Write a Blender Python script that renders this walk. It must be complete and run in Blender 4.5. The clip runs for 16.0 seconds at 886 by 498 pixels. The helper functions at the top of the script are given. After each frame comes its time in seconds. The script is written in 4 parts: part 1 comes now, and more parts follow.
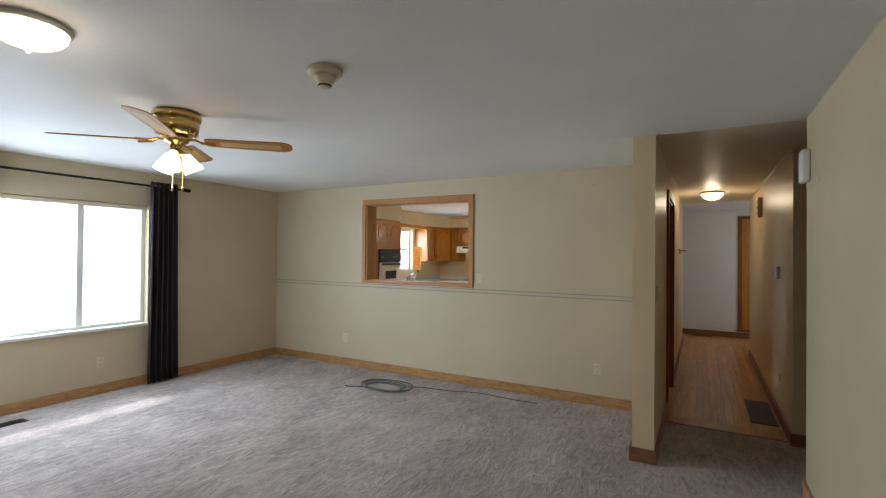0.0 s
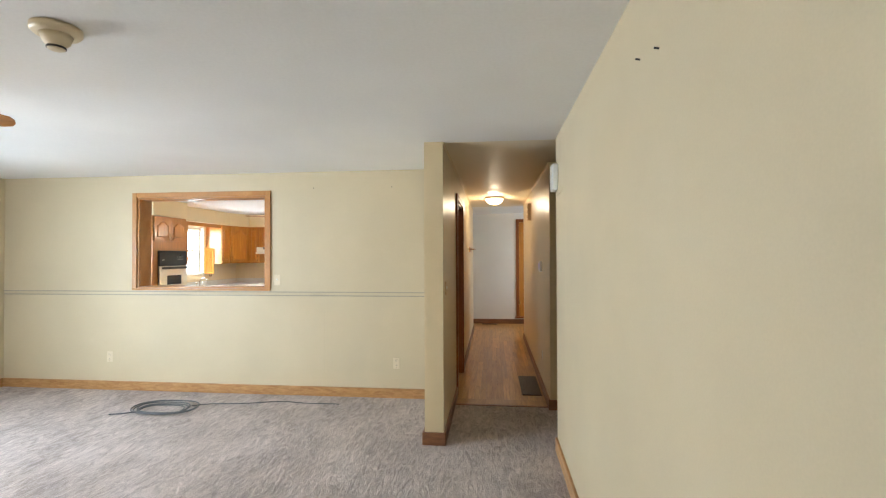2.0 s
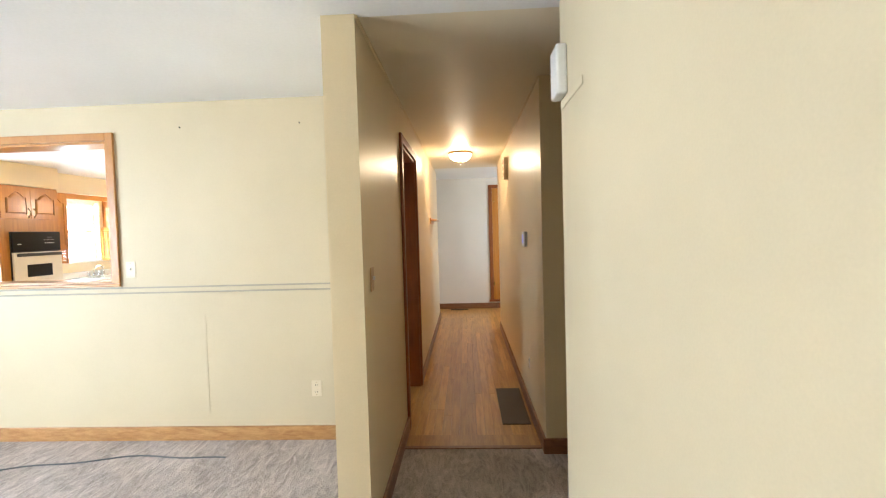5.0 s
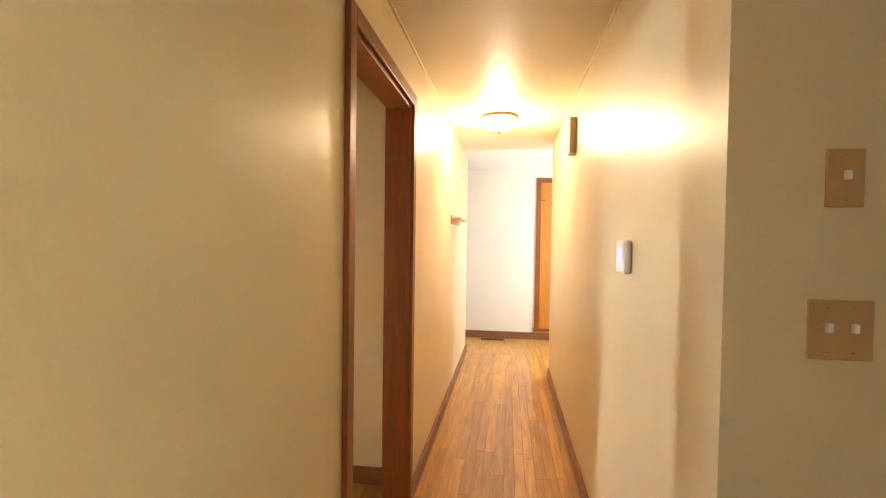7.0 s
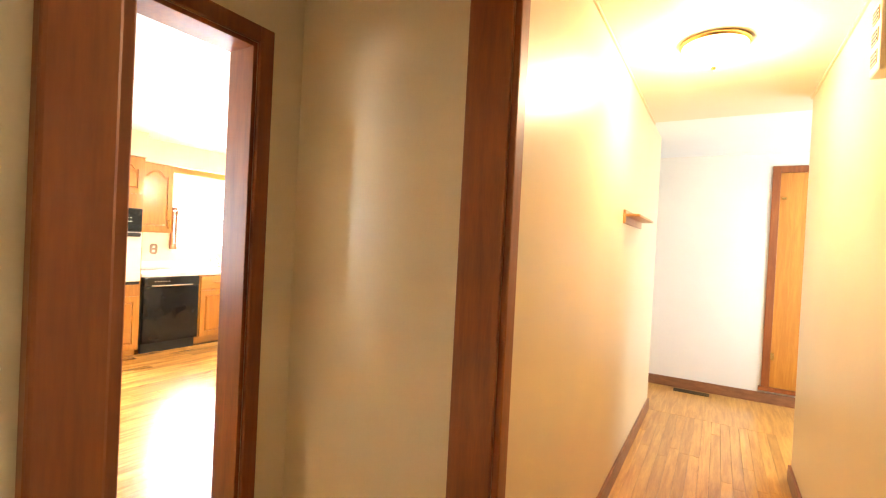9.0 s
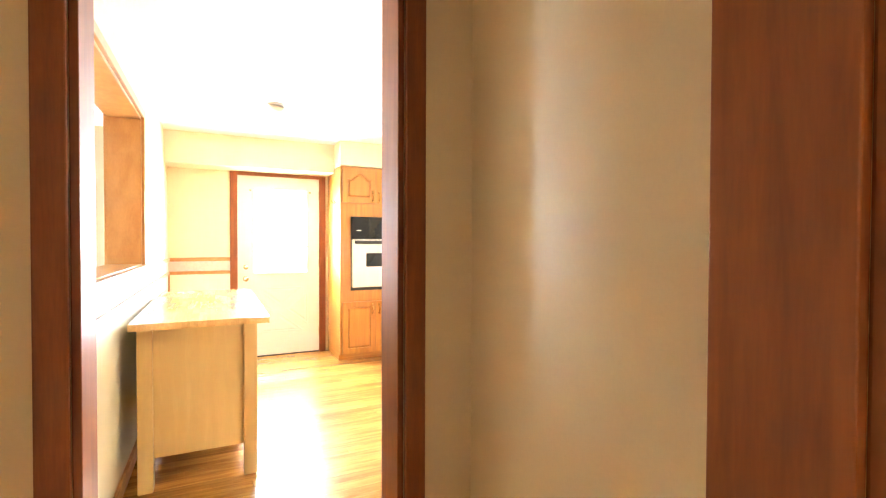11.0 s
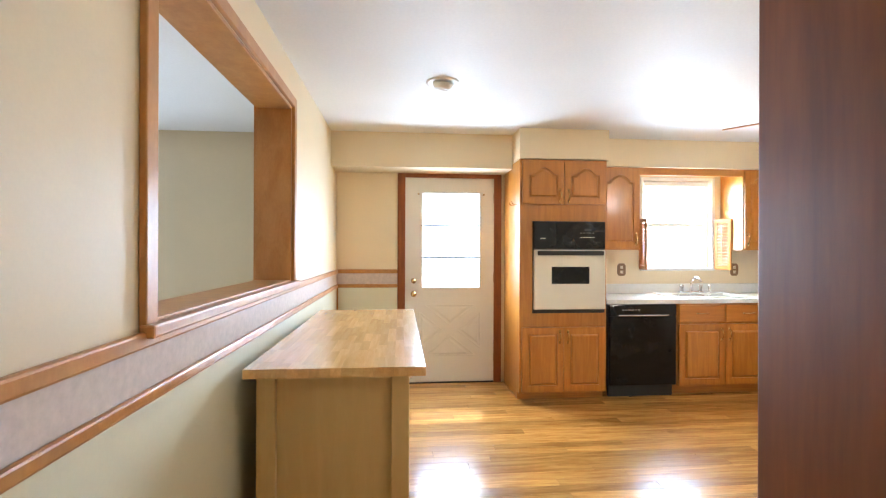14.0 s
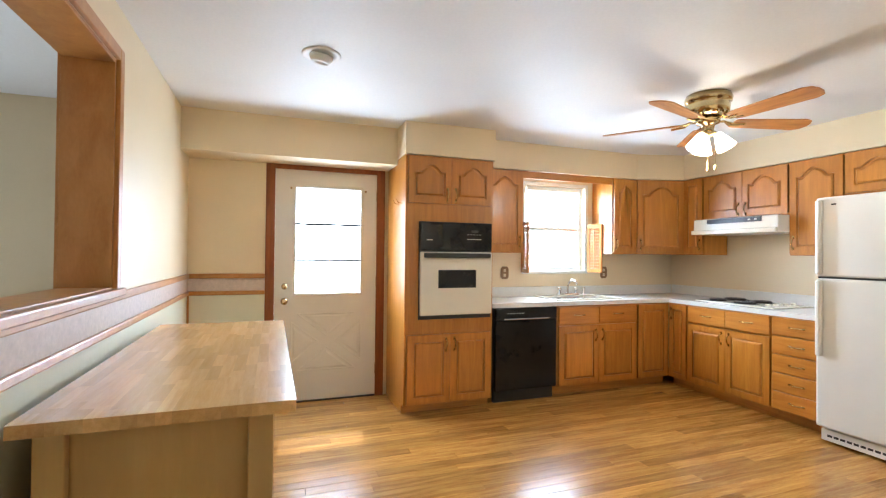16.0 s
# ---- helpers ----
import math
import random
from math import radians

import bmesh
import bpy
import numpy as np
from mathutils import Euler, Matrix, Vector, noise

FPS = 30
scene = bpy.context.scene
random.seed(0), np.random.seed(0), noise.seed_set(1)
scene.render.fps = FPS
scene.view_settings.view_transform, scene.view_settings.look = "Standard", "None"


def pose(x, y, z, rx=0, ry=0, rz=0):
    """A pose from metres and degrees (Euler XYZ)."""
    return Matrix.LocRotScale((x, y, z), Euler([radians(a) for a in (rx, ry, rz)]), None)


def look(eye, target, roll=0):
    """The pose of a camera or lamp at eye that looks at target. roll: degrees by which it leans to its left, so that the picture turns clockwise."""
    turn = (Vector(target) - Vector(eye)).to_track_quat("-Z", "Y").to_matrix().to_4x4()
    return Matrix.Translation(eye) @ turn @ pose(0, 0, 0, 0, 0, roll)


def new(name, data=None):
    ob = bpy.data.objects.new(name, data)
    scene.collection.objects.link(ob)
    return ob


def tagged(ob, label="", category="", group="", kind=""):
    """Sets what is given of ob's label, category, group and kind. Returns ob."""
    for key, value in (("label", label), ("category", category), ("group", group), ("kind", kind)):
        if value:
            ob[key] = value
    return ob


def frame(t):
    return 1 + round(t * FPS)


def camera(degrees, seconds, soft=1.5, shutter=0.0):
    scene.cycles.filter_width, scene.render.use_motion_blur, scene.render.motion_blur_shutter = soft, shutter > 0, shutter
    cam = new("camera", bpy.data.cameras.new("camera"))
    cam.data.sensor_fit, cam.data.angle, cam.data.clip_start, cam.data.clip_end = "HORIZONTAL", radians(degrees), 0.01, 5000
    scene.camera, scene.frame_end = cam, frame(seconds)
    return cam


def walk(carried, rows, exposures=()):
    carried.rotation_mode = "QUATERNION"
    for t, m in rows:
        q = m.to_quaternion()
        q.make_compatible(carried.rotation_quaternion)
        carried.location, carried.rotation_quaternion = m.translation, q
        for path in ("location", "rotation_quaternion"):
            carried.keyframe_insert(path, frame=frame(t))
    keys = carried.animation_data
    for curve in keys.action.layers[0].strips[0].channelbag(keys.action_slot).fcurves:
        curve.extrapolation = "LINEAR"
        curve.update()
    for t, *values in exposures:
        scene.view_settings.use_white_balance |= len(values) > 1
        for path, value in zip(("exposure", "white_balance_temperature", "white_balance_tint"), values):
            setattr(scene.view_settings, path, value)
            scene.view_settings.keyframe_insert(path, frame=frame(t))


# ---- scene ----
cam = camera(87.0, 16.0, soft=1.2)
PATH = [
    (0, (0.298, -4.926, 1.511), (-0.672, -3.177, 1.531), 0.6),
    (0.5, (0.323, -4.922, 1.515), (-0.421, -3.065, 1.537), 0.5),
    (1, (0.34, -4.912, 1.512), (-0.184, -2.982, 1.535), 0.4),
    (1.5, (0.372, -4.9, 1.501), (0.028, -2.93, 1.527), 0.1),
    (2, (0.394, -4.884, 1.501), (0.181, -2.895, 1.526), -0.2),
    (2.5, (0.398, -4.89, 1.495), (0.257, -2.895, 1.521), -0.5),
    (3, (0.404, -4.825, 1.485), (0.28, -2.829, 1.502), -0.7),
    (3.5, (0.397, -4.612, 1.473), (0.295, -2.615, 1.461), -1.0),
    (4, (0.417, -4.252, 1.46), (0.326, -2.254, 1.421), -1.4),
    (4.2, (0.425, -4.068, 1.446), (0.334, -2.071, 1.397), -1.6),
    (6.3, (0.49, -1.929, 1.445), (0.337, 0.063, 1.357), -0.3),
    (6.5, (0.485, -1.751, 1.433), (0.303, 0.239, 1.357), 0.2),
    (7, (0.503, -1.291, 1.428), (0.228, 0.69, 1.377), 0.8),
    (7.5, (0.528, -0.87, 1.416), (0.13, 1.09, 1.388), 1.2),
    (8, (0.524, -0.551, 1.394), (-0.023, 1.373, 1.391), 1.7),
    (8.2, (0.538, -0.456, 1.393), (-0.094, 1.441, 1.385), 2.3),
    (10.3, (0.309, 0.461, 1.324), (-1.279, 1.678, 1.31), 0.8),
    (10.5, (0.282, 0.506, 1.317), (-1.372, 1.631, 1.3), 0.6),
    (11, (0.186, 0.603, 1.318), (-1.611, 1.478, 1.285), 0.2),
    (11.5, (0.057, 0.678, 1.32), (-1.853, 1.271, 1.285), -0.5),
    (12, (-0.068, 0.701, 1.306), (-2.04, 1.031, 1.284), -0.6),
    (12.5, (-0.236, 0.714, 1.326), (-2.232, 0.84, 1.307), -0.4),
    (13, (-0.432, 0.728, 1.335), (-2.431, 0.8, 1.328), -0.1),
    (13.5, (-0.64, 0.756, 1.335), (-2.637, 0.864, 1.332), 0.1),
    (14, (-0.825, 0.777, 1.337), (-2.817, 0.957, 1.337), 0.2),
    (14.5, (-0.93, 0.791, 1.338), (-2.909, 1.075, 1.343), 0.6),
    (15, (-1.038, 0.798, 1.326), (-2.995, 1.212, 1.34), 0.6),
    (15.5, (-1.109, 0.808, 1.324), (-3.033, 1.353, 1.338), 0.6),
    (16, (-1.172, 0.801, 1.318), (-3.05, 1.488, 1.339), 0.6),
]
EXPOSURES = [(0, -0.85, 5950, 10), (0.7, -0.45, 6000, 10), (1.5, 0.12, 6050, 10), (2.5, 0.45, 6050, 10), (4.2, 0.62, 5850, 10), (5.6, 1.2, 6300, 11), (6.3, 1.7, 6600, 12), (8.2, 2.0, 6550, 12), (10.3, 2.15, 6100, 12), (11.3, 2.1, 6000, 12), (12.0, 1.75, 5900, 11), (12.5, 1.45, 5750, 10), (13.0, 0.9, 5550, 10), (14, 0.42, 5450, 10), (16, 0.08, 5500, 10)]
walk(cam, [(t, look(eye, target, roll)) for t, eye, target, roll in PATH], EXPOSURES)

# ---- world, sun and lamps ----
world = bpy.data.worlds.new("world")
scene.world = world
world.use_nodes = True
_nt = world.node_tree
_sky = _nt.nodes.new("ShaderNodeTexSky")
_sky.sky_type = 'NISHITA'
_sky.sun_disc = False
_sky.sun_elevation = radians(49)
_sky.sun_rotation = radians(278)
_nt.links.new(_sky.outputs[0], _nt.nodes["Background"].inputs[0])
_nt.nodes["Background"].inputs[1].default_value = 0.15

sun = new("sun", bpy.data.lights.new("sun", 'SUN'))
sun.data.energy, sun.data.angle, sun.data.color = 5.0, radians(0.5), (1, 0.95, 0.87)
_d = Vector((1.0, -0.14, -1.01 * math.tan(radians(49)))).normalized()
sun.matrix_world = Matrix.Translation((-20, 6, 30)) @ _d.to_track_quat("-Z", "Y").to_matrix().to_4x4()


def window_light(name, x, y, z, w, h, watts, color=(0.84, 0.94, 1.0), facing=(1, 0, -0.45)):
    """Skylight entering through an opening."""
    ob = new(name, bpy.data.lights.new(name, 'AREA'))
    ob.data.shape, ob.data.size, ob.data.size_y = 'RECTANGLE', w, h
    ob.data.energy, ob.data.color = watts, color
    ob.matrix_world = Matrix.Translation((x, y, z)) @ Vector(facing).to_track_quat("-Z", "Y").to_matrix().to_4x4()
    return ob


def bulb(name, x, y, z, watts, color=(1, 0.78, 0.5), radius=0.06):
    ob = new(name, bpy.data.lights.new(name, 'POINT'))
    ob.data.energy, ob.data.color, ob.data.shadow_soft_size = watts, color, radius
    ob.location = (x, y, z)
    return ob


window_light("skylight_living", -5.50, -3.2, 1.36, 2.5, 1.3, 130, facing=(1, 0.95, -0.35))
window_light("skylight_kitchen_window", -5.74, 3.65, 1.60, 0.75, 0.9, 75)
window_light("skylight_kitchen_door", -5.62, 1.27, 1.40, 0.58, 0.95, 44)
window_light("skylight_end_room", 2.32, 4.5, 1.5, 1.1, 1.1, 16, facing=(-1, 0, -0.2))
bulb("hall_bulb", 0.42, 2.5, 2.27, 14, (1, 0.78, 0.5))
bulb("living_fan_bulb", -2.66, -3.14, 1.97, 6)
bulb("kitchen_fan_bulb", -3.50, 3.54, 1.93, 15, (1, 0.84, 0.62))
bulb("living_bulb", -2.03, -4.12, 2.26, 3.5)


# ---- materials ----
def node_mat(name):
    m = bpy.data.materials.new(name)
    m.use_nodes = True
    return m, m.node_tree, m.node_tree.nodes["Principled BSDF"]


def mat(name, color, rough=0.5, metal=0.0, vary=0.08, scale=6.0, bump=0.0, bump_scale=120.0, stretch=(1, 1, 1), spec=0.5, random_value=0.0, coat=0.0, swirl=0.0):
    """Paint, plastic, metal or cloth: base colour with drift at two scales and fine relief."""
    m, nt, p = node_mat(name)
    p.inputs["Roughness"].default_value, p.inputs["Metallic"].default_value = rough, metal
    p.inputs["Specular IOR Level"].default_value = spec
    p.inputs["Coat Weight"].default_value = coat
    co = nt.nodes.new("ShaderNodeTexCoord")
    mp = nt.nodes.new("ShaderNodeMapping")
    mp.inputs["Scale"].default_value = stretch
    nt.links.new(co.outputs["Object"], mp.inputs[0])
    n1 = nt.nodes.new("ShaderNodeTexNoise")
    n1.inputs["Scale"].default_value, n1.inputs["Detail"].default_value = scale, 5
    n1.inputs["Distortion"].default_value = swirl
    n2 = nt.nodes.new("ShaderNodeTexNoise")
    n2.inputs["Scale"].default_value, n2.inputs["Detail"].default_value = bump_scale, 3
    nt.links.new(mp.outputs[0], n1.inputs["Vector"])
    nt.links.new(mp.outputs[0], n2.inputs["Vector"])
    mix = nt.nodes.new("ShaderNodeMath")
    mix.operation = 'MULTIPLY_ADD'
    mix.inputs[1].default_value = 0.4
    nt.links.new(n2.outputs[0], mix.inputs[0])
    nt.links.new(n1.outputs[0], mix.inputs[2])
    ramp = nt.nodes.new("ShaderNodeMapRange")
    ramp.inputs["From Min"].default_value, ramp.inputs["From Max"].default_value = 0.45, 0.95
    ramp.inputs["To Min"].default_value, ramp.inputs["To Max"].default_value = 1 - vary, 1 + vary
    nt.links.new(mix.outputs[0], ramp.inputs["Value"])
    hsv = nt.nodes.new("ShaderNodeHueSaturation")
    hsv.inputs["Color"].default_value = (*color, 1)
    last = ramp.outputs[0]
    if random_value:
        info = nt.nodes.new("ShaderNodeObjectInfo")
        rr = nt.nodes.new("ShaderNodeMapRange")
        rr.inputs["To Min"].default_value, rr.inputs["To Max"].default_value = 1 - random_value, 1 + random_value
        nt.links.new(info.outputs["Random"], rr.inputs["Value"])
        mul = nt.nodes.new("ShaderNodeMath")
        mul.operation = 'MULTIPLY'
        nt.links.new(last, mul.inputs[0])
        nt.links.new(rr.outputs[0], mul.inputs[1])
        last = mul.outputs[0]
    nt.links.new(last, hsv.inputs["Value"])
    nt.links.new(hsv.outputs[0], p.inputs["Base Color"])
    if bump:
        b = nt.nodes.new("ShaderNodeBump")
        b.inputs["Strength"].default_value, b.inputs["Distance"].default_value = bump, 0.004
        nt.links.new(mix.outputs[0], b.inputs["Height"])
        nt.links.new(b.outputs[0], p.inputs["Normal"])
    return m


def wood(name, light, dark, rough=0.35, grain=(1, 1, 14), scale=5.0, random_value=0.0, coat=0.0, vein=0.4, bump=0.05):
    """Grained wood; grain holds the stretch of the figure, small along the fibre."""
    m, nt, p = node_mat(name)
    p.inputs["Roughness"].default_value = rough
    p.inputs["Coat Weight"].default_value, p.inputs["Coat Roughness"].default_value = coat, 0.15
    co = nt.nodes.new("ShaderNodeTexCoord")
    mp = nt.nodes.new("ShaderNodeMapping")
    mp.inputs["Scale"].default_value = grain
    nt.links.new(co.outputs["Object"], mp.inputs[0])
    info = nt.nodes.new("ShaderNodeObjectInfo")
    if random_value:
        off = nt.nodes.new("ShaderNodeMath")
        off.operation = 'MULTIPLY'
        off.inputs[1].default_value = 40
        nt.links.new(info.outputs["Random"], off.inputs[0])
        nt.links.new(off.outputs[0], mp.inputs["Location"])
    n1 = nt.nodes.new("ShaderNodeTexNoise")
    n1.inputs["Scale"].default_value, n1.inputs["Detail"].default_value, n1.inputs["Distortion"].default_value = scale, 6, 0.6
    n2 = nt.nodes.new("ShaderNodeTexNoise")
    n2.inputs["Scale"].default_value, n2.inputs["Detail"].default_value = scale * 7, 4
    nt.links.new(mp.outputs[0], n1.inputs["Vector"])
    nt.links.new(mp.outputs[0], n2.inputs["Vector"])
    add = nt.nodes.new("ShaderNodeMath")
    add.operation = 'MULTIPLY_ADD'
    add.inputs[1].default_value = vein
    nt.links.new(n2.outputs[0], add.inputs[0])
    nt.links.new(n1.outputs[0], add.inputs[2])
    ramp = nt.nodes.new("ShaderNodeValToRGB")
    ramp.color_ramp.elements[0].position, ramp.color_ramp.elements[0].color = 0.52, (*dark, 1)
    ramp.color_ramp.elements[1].position, ramp.color_ramp.elements[1].color = 0.95, (*light, 1)
    nt.links.new(add.outputs[0], ramp.inputs[0])
    last = ramp.outputs[0]
    if random_value:
        rr = nt.nodes.new("ShaderNodeMapRange")
        rr.inputs["To Min"].default_value, rr.inputs["To Max"].default_value = 1 - random_value, 1 + random_value
        nt.links.new(info.outputs["Random"], rr.inputs["Value"])
        hsv = nt.nodes.new("ShaderNodeHueSaturation")
        nt.links.new(rr.outputs[0], hsv.inputs["Value"])
        nt.links.new(last, hsv.inputs["Color"])
        last = hsv.outputs[0]
    nt.links.new(last, p.inputs["Base Color"])
    b = nt.nodes.new("ShaderNodeBump")
    b.inputs["Strength"].default_value, b.inputs["Distance"].default_value = bump, 0.002
    nt.links.new(add.outputs[0], b.inputs["Height"])
    nt.links.new(b.outputs[0], p.inputs["Normal"])
    return m


def glow(name, color, strength):
    m, nt, p = node_mat(name)
    p.inputs["Base Color"].default_value = (*color, 1)
    p.inputs["Emission Color"].default_value = (*color, 1)
    p.inputs["Emission Strength"].default_value = strength
    return m


def glass_mat(name):
    m, nt, p = node_mat(name)
    p.inputs["Base Color"].default_value = (0.97, 0.99, 1, 1)
    p.inputs["Roughness"].default_value, p.inputs["Transmission Weight"].default_value = 0.02, 1
    p.inputs["IOR"].default_value = 1.05
    return m


def carpet_mat(name, color):
    """Cut pile: brushed streaks running two ways, fine tufts, and broad worn patches."""
    m, nt, p = node_mat(name)
    p.inputs["Roughness"].default_value, p.inputs["Specular IOR Level"].default_value = 0.95, 0.1
    co = nt.nodes.new("ShaderNodeTexCoord")

    def noise(scale, stretch, turn, detail, swirl):
        mp = nt.nodes.new("ShaderNodeMapping")
        mp.inputs["Scale"].default_value, mp.inputs["Rotation"].default_value = stretch, (0, 0, radians(turn))
        n = nt.nodes.new("ShaderNodeTexNoise")
        n.inputs["Scale"].default_value, n.inputs["Detail"].default_value, n.inputs["Distortion"].default_value = scale, detail, swirl
        nt.links.new(co.outputs["Object"], mp.inputs[0])
        nt.links.new(mp.outputs[0], n.inputs["Vector"])
        return n.outputs[0]

    def math_node(op, a, b):
        n = nt.nodes.new("ShaderNodeMath")
        n.operation = op
        for k, v in enumerate((a, b)):
            if isinstance(v, float):
                n.inputs[k].default_value = v
            else:
                nt.links.new(v, n.inputs[k])
        return n.outputs[0]
    streak = math_node('MAXIMUM', noise(6.0, (2.6, 0.9, 1), 35, 3, 2.2), noise(5.0, (2.4, 0.8, 1), -62, 3, 2.4))
    tuft = noise(110.0, (1, 1, 1), 0, 3, 0.0)
    patch = noise(1.6, (1, 1, 1), 0, 4, 0.8)
    height = math_node('ADD', math_node('MULTIPLY', streak, 0.9), math_node('MULTIPLY', tuft, 0.55))
    tone = math_node('ADD', height, math_node('MULTIPLY', patch, 0.5))
    rng = nt.nodes.new("ShaderNodeMapRange")
    for key, v in (("From Min", 0.82), ("From Max", 1.28), ("To Min", 0.58), ("To Max", 1.30)):
        rng.inputs[key].default_value = v
    nt.links.new(tone, rng.inputs["Value"])
    hsv = nt.nodes.new("ShaderNodeHueSaturation")
    hsv.inputs["Color"].default_value = (*color, 1)
    nt.links.new(rng.outputs[0], hsv.inputs["Value"])
    nt.links.new(hsv.outputs[0], p.inputs["Base Color"])
    b = nt.nodes.new("ShaderNodeBump")
    b.inputs["Strength"].default_value, b.inputs["Distance"].default_value = 1.0, 0.012
    nt.links.new(height, b.inputs["Height"])
    nt.links.new(b.outputs[0], p.inputs["Normal"])
    return m


M_LIVING = mat("living_wall_paint", (0.62, 0.525, 0.35), 0.55, vary=0.05, scale=1.5, bump=0.12, bump_scale=160)
M_GROOVE = mat("dusty_ridge", (0.40, 0.36, 0.28), 0.6)
M_HALL = mat("hall_wall_paint", (0.68, 0.55, 0.34), 0.36, vary=0.05, scale=1.5, bump=0.15, bump_scale=140)
M_END = mat("end_room_paint", (0.78, 0.73, 0.66), 0.55, vary=0.04, scale=1.5, bump=0.1)
M_KITCHEN = mat("kitchen_wall_paint", (0.78, 0.65, 0.43), 0.5, vary=0.04, scale=1.5, bump=0.12, bump_scale=150)
M_WAINSCOT = mat("kitchen_lower_paint", (0.70, 0.68, 0.52), 0.5, vary=0.04, scale=1.5, bump=0.1)
M_BORDER = mat("wallpaper_border", (0.60, 0.50, 0.44), 0.6, vary=0.10, scale=40, bump=0.05)
M_CEIL = mat("ceiling_paint", (0.81, 0.81, 0.80), 0.6, vary=0.06, scale=0.8, bump=0.2, bump_scale=60, spec=0.3)
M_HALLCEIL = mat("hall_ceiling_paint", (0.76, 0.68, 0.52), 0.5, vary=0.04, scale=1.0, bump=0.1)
M_CARPET = carpet_mat("carpet", (0.55, 0.485, 0.46))
M_FLOOR = wood("floor_oak_kitchen", (0.60, 0.315, 0.07), (0.34, 0.145, 0.025), 0.22, (9, 0.7, 9), 4.0, 0.28, coat=0.35, vein=0.4)
M_FLOORH = wood("floor_oak_hall", (0.60, 0.33, 0.09), (0.38, 0.175, 0.04), 0.3, (9, 0.7, 9), 4.0, 0.20, coat=0.2, vein=0.4)
M_SUB = mat("subfloor", (0.10, 0.05, 0.02), 0.8)
M_TRIM = wood("trim_oak", (0.52, 0.25, 0.065), (0.42, 0.18, 0.04), 0.33, (3, 3, 1.2), 5)
M_BASE = wood("baseboard_pine", (0.58, 0.33, 0.13), (0.38, 0.18, 0.06), 0.4, (2, 2, 9), 5)
M_BASED = wood("baseboard_brown", (0.28, 0.12, 0.05), (0.18, 0.07, 0.03), 0.4, (2, 2, 9), 5)
M_CASING = wood("casing_mahogany", (0.29, 0.078, 0.009), (0.19, 0.046, 0.005), 0.46, (8, 8, 0.8), 4, coat=0.04)
M_OAK = wood("cabinet_oak", (0.56, 0.235, 0.030), (0.42, 0.155, 0.015), 0.32, (7, 7, 0.6), 4, 0.08, coat=0.25, vein=0.28)
M_OAKH = wood("cabinet_oak_rail", (0.56, 0.235, 0.030), (0.42, 0.155, 0.015), 0.32, (0.6, 0.6, 7), 4, 0.08, coat=0.25, vein=0.28)
M_BUTCHER = wood("butcher_block", (0.76, 0.49, 0.20), (0.62, 0.365, 0.125), 0.26, (0.9, 9, 9), 4, 0.15, coat=0.55)
M_BIRCH = wood("birch_panel", (0.64, 0.44, 0.18), (0.56, 0.37, 0.14), 0.45, (6, 6, 0.8), 3, vein=0.2)
M_WHITE = mat("white_paint", (0.80, 0.79, 0.75), 0.4, vary=0.03)
M_DOORW = mat("door_white", (0.78, 0.76, 0.70), 0.4, vary=0.03, scale=3)
M_ENAMEL = mat("cream_enamel", (0.80, 0.77, 0.66), 0.22, vary=0.02, coat=0.4)
M_FRIDGE = mat("fridge_white", (0.80, 0.79, 0.74), 0.35, vary=0.02, bump=0.10, bump_scale=260)
M_COUNTER = mat("laminate", (0.80, 0.79, 0.75), 0.2, vary=0.03, scale=30)
M_BLACK = mat("black_enamel", (0.008, 0.008, 0.009), 0.14, vary=0.1, spec=0.3)
M_DARK = mat("black_plastic", (0.02, 0.02, 0.02), 0.4, vary=0.1)
M_BRASS = mat("antique_brass", (0.55, 0.38, 0.14), 0.25, 1.0, vary=0.15, scale=20)
M_NICKEL = mat("polished_brass", (0.62, 0.50, 0.27), 0.18, 1.0, vary=0.1)
M_CHROME = mat("chrome", (0.78, 0.79, 0.80), 0.08, 1.0, vary=0.02)
M_PLATE = mat("almond_plastic", (0.72, 0.62, 0.45), 0.35, vary=0.02)
M_PLATEB = mat("tan_plate", (0.50, 0.30, 0.14), 0.35, vary=0.05)
M_PLATEC = mat("bronze_plate", (0.20, 0.11, 0.045), 0.35, vary=0.1)
M_CURTAIN = mat("plum_curtain", (0.075, 0.05, 0.056), 0.75, vary=0.2, scale=3, bump=0.2, bump_scale=400, stretch=(1, 1, 0.2))
M_IRON = mat("dark_iron", (0.02, 0.018, 0.016), 0.4, 0.6)
M_CABLE = mat("grey_cable", (0.12, 0.13, 0.14), 0.5)
M_GLASS = glass_mat("window_glass")
M_SHADE = glow("lit_shade", (1, 0.86, 0.66), 6)
M_SHADEH = glow("lit_bowl", (1, 0.78, 0.5), 5)
M_SCREEN = glow("thermostat_screen", (0.45, 0.45, 0.9), 0.25)
M_BACKGLOW = glow("backdrop_glow", (0.92, 0.97, 1.0), 3.0)
M_GROUND = mat("lawn", (0.10, 0.14, 0.05), 0.9, vary=0.3, scale=0.5)
M_PALE_SLAB = mat("bright_slab_grey", (0.55, 0.54, 0.52), 0.8, vary=0.1)
M_BRONZE = mat("bronze_register", (0.03, 0.022, 0.015), 0.4, 0.5)


# ---- mesh helpers ----
def mesh_of(bm, name, material):
    me = bpy.data.meshes.new(name)
    bmesh.ops.recalc_face_normals(bm, faces=bm.faces[:])
    bm.to_mesh(me)
    bm.free()
    me.materials.append(material)
    return me


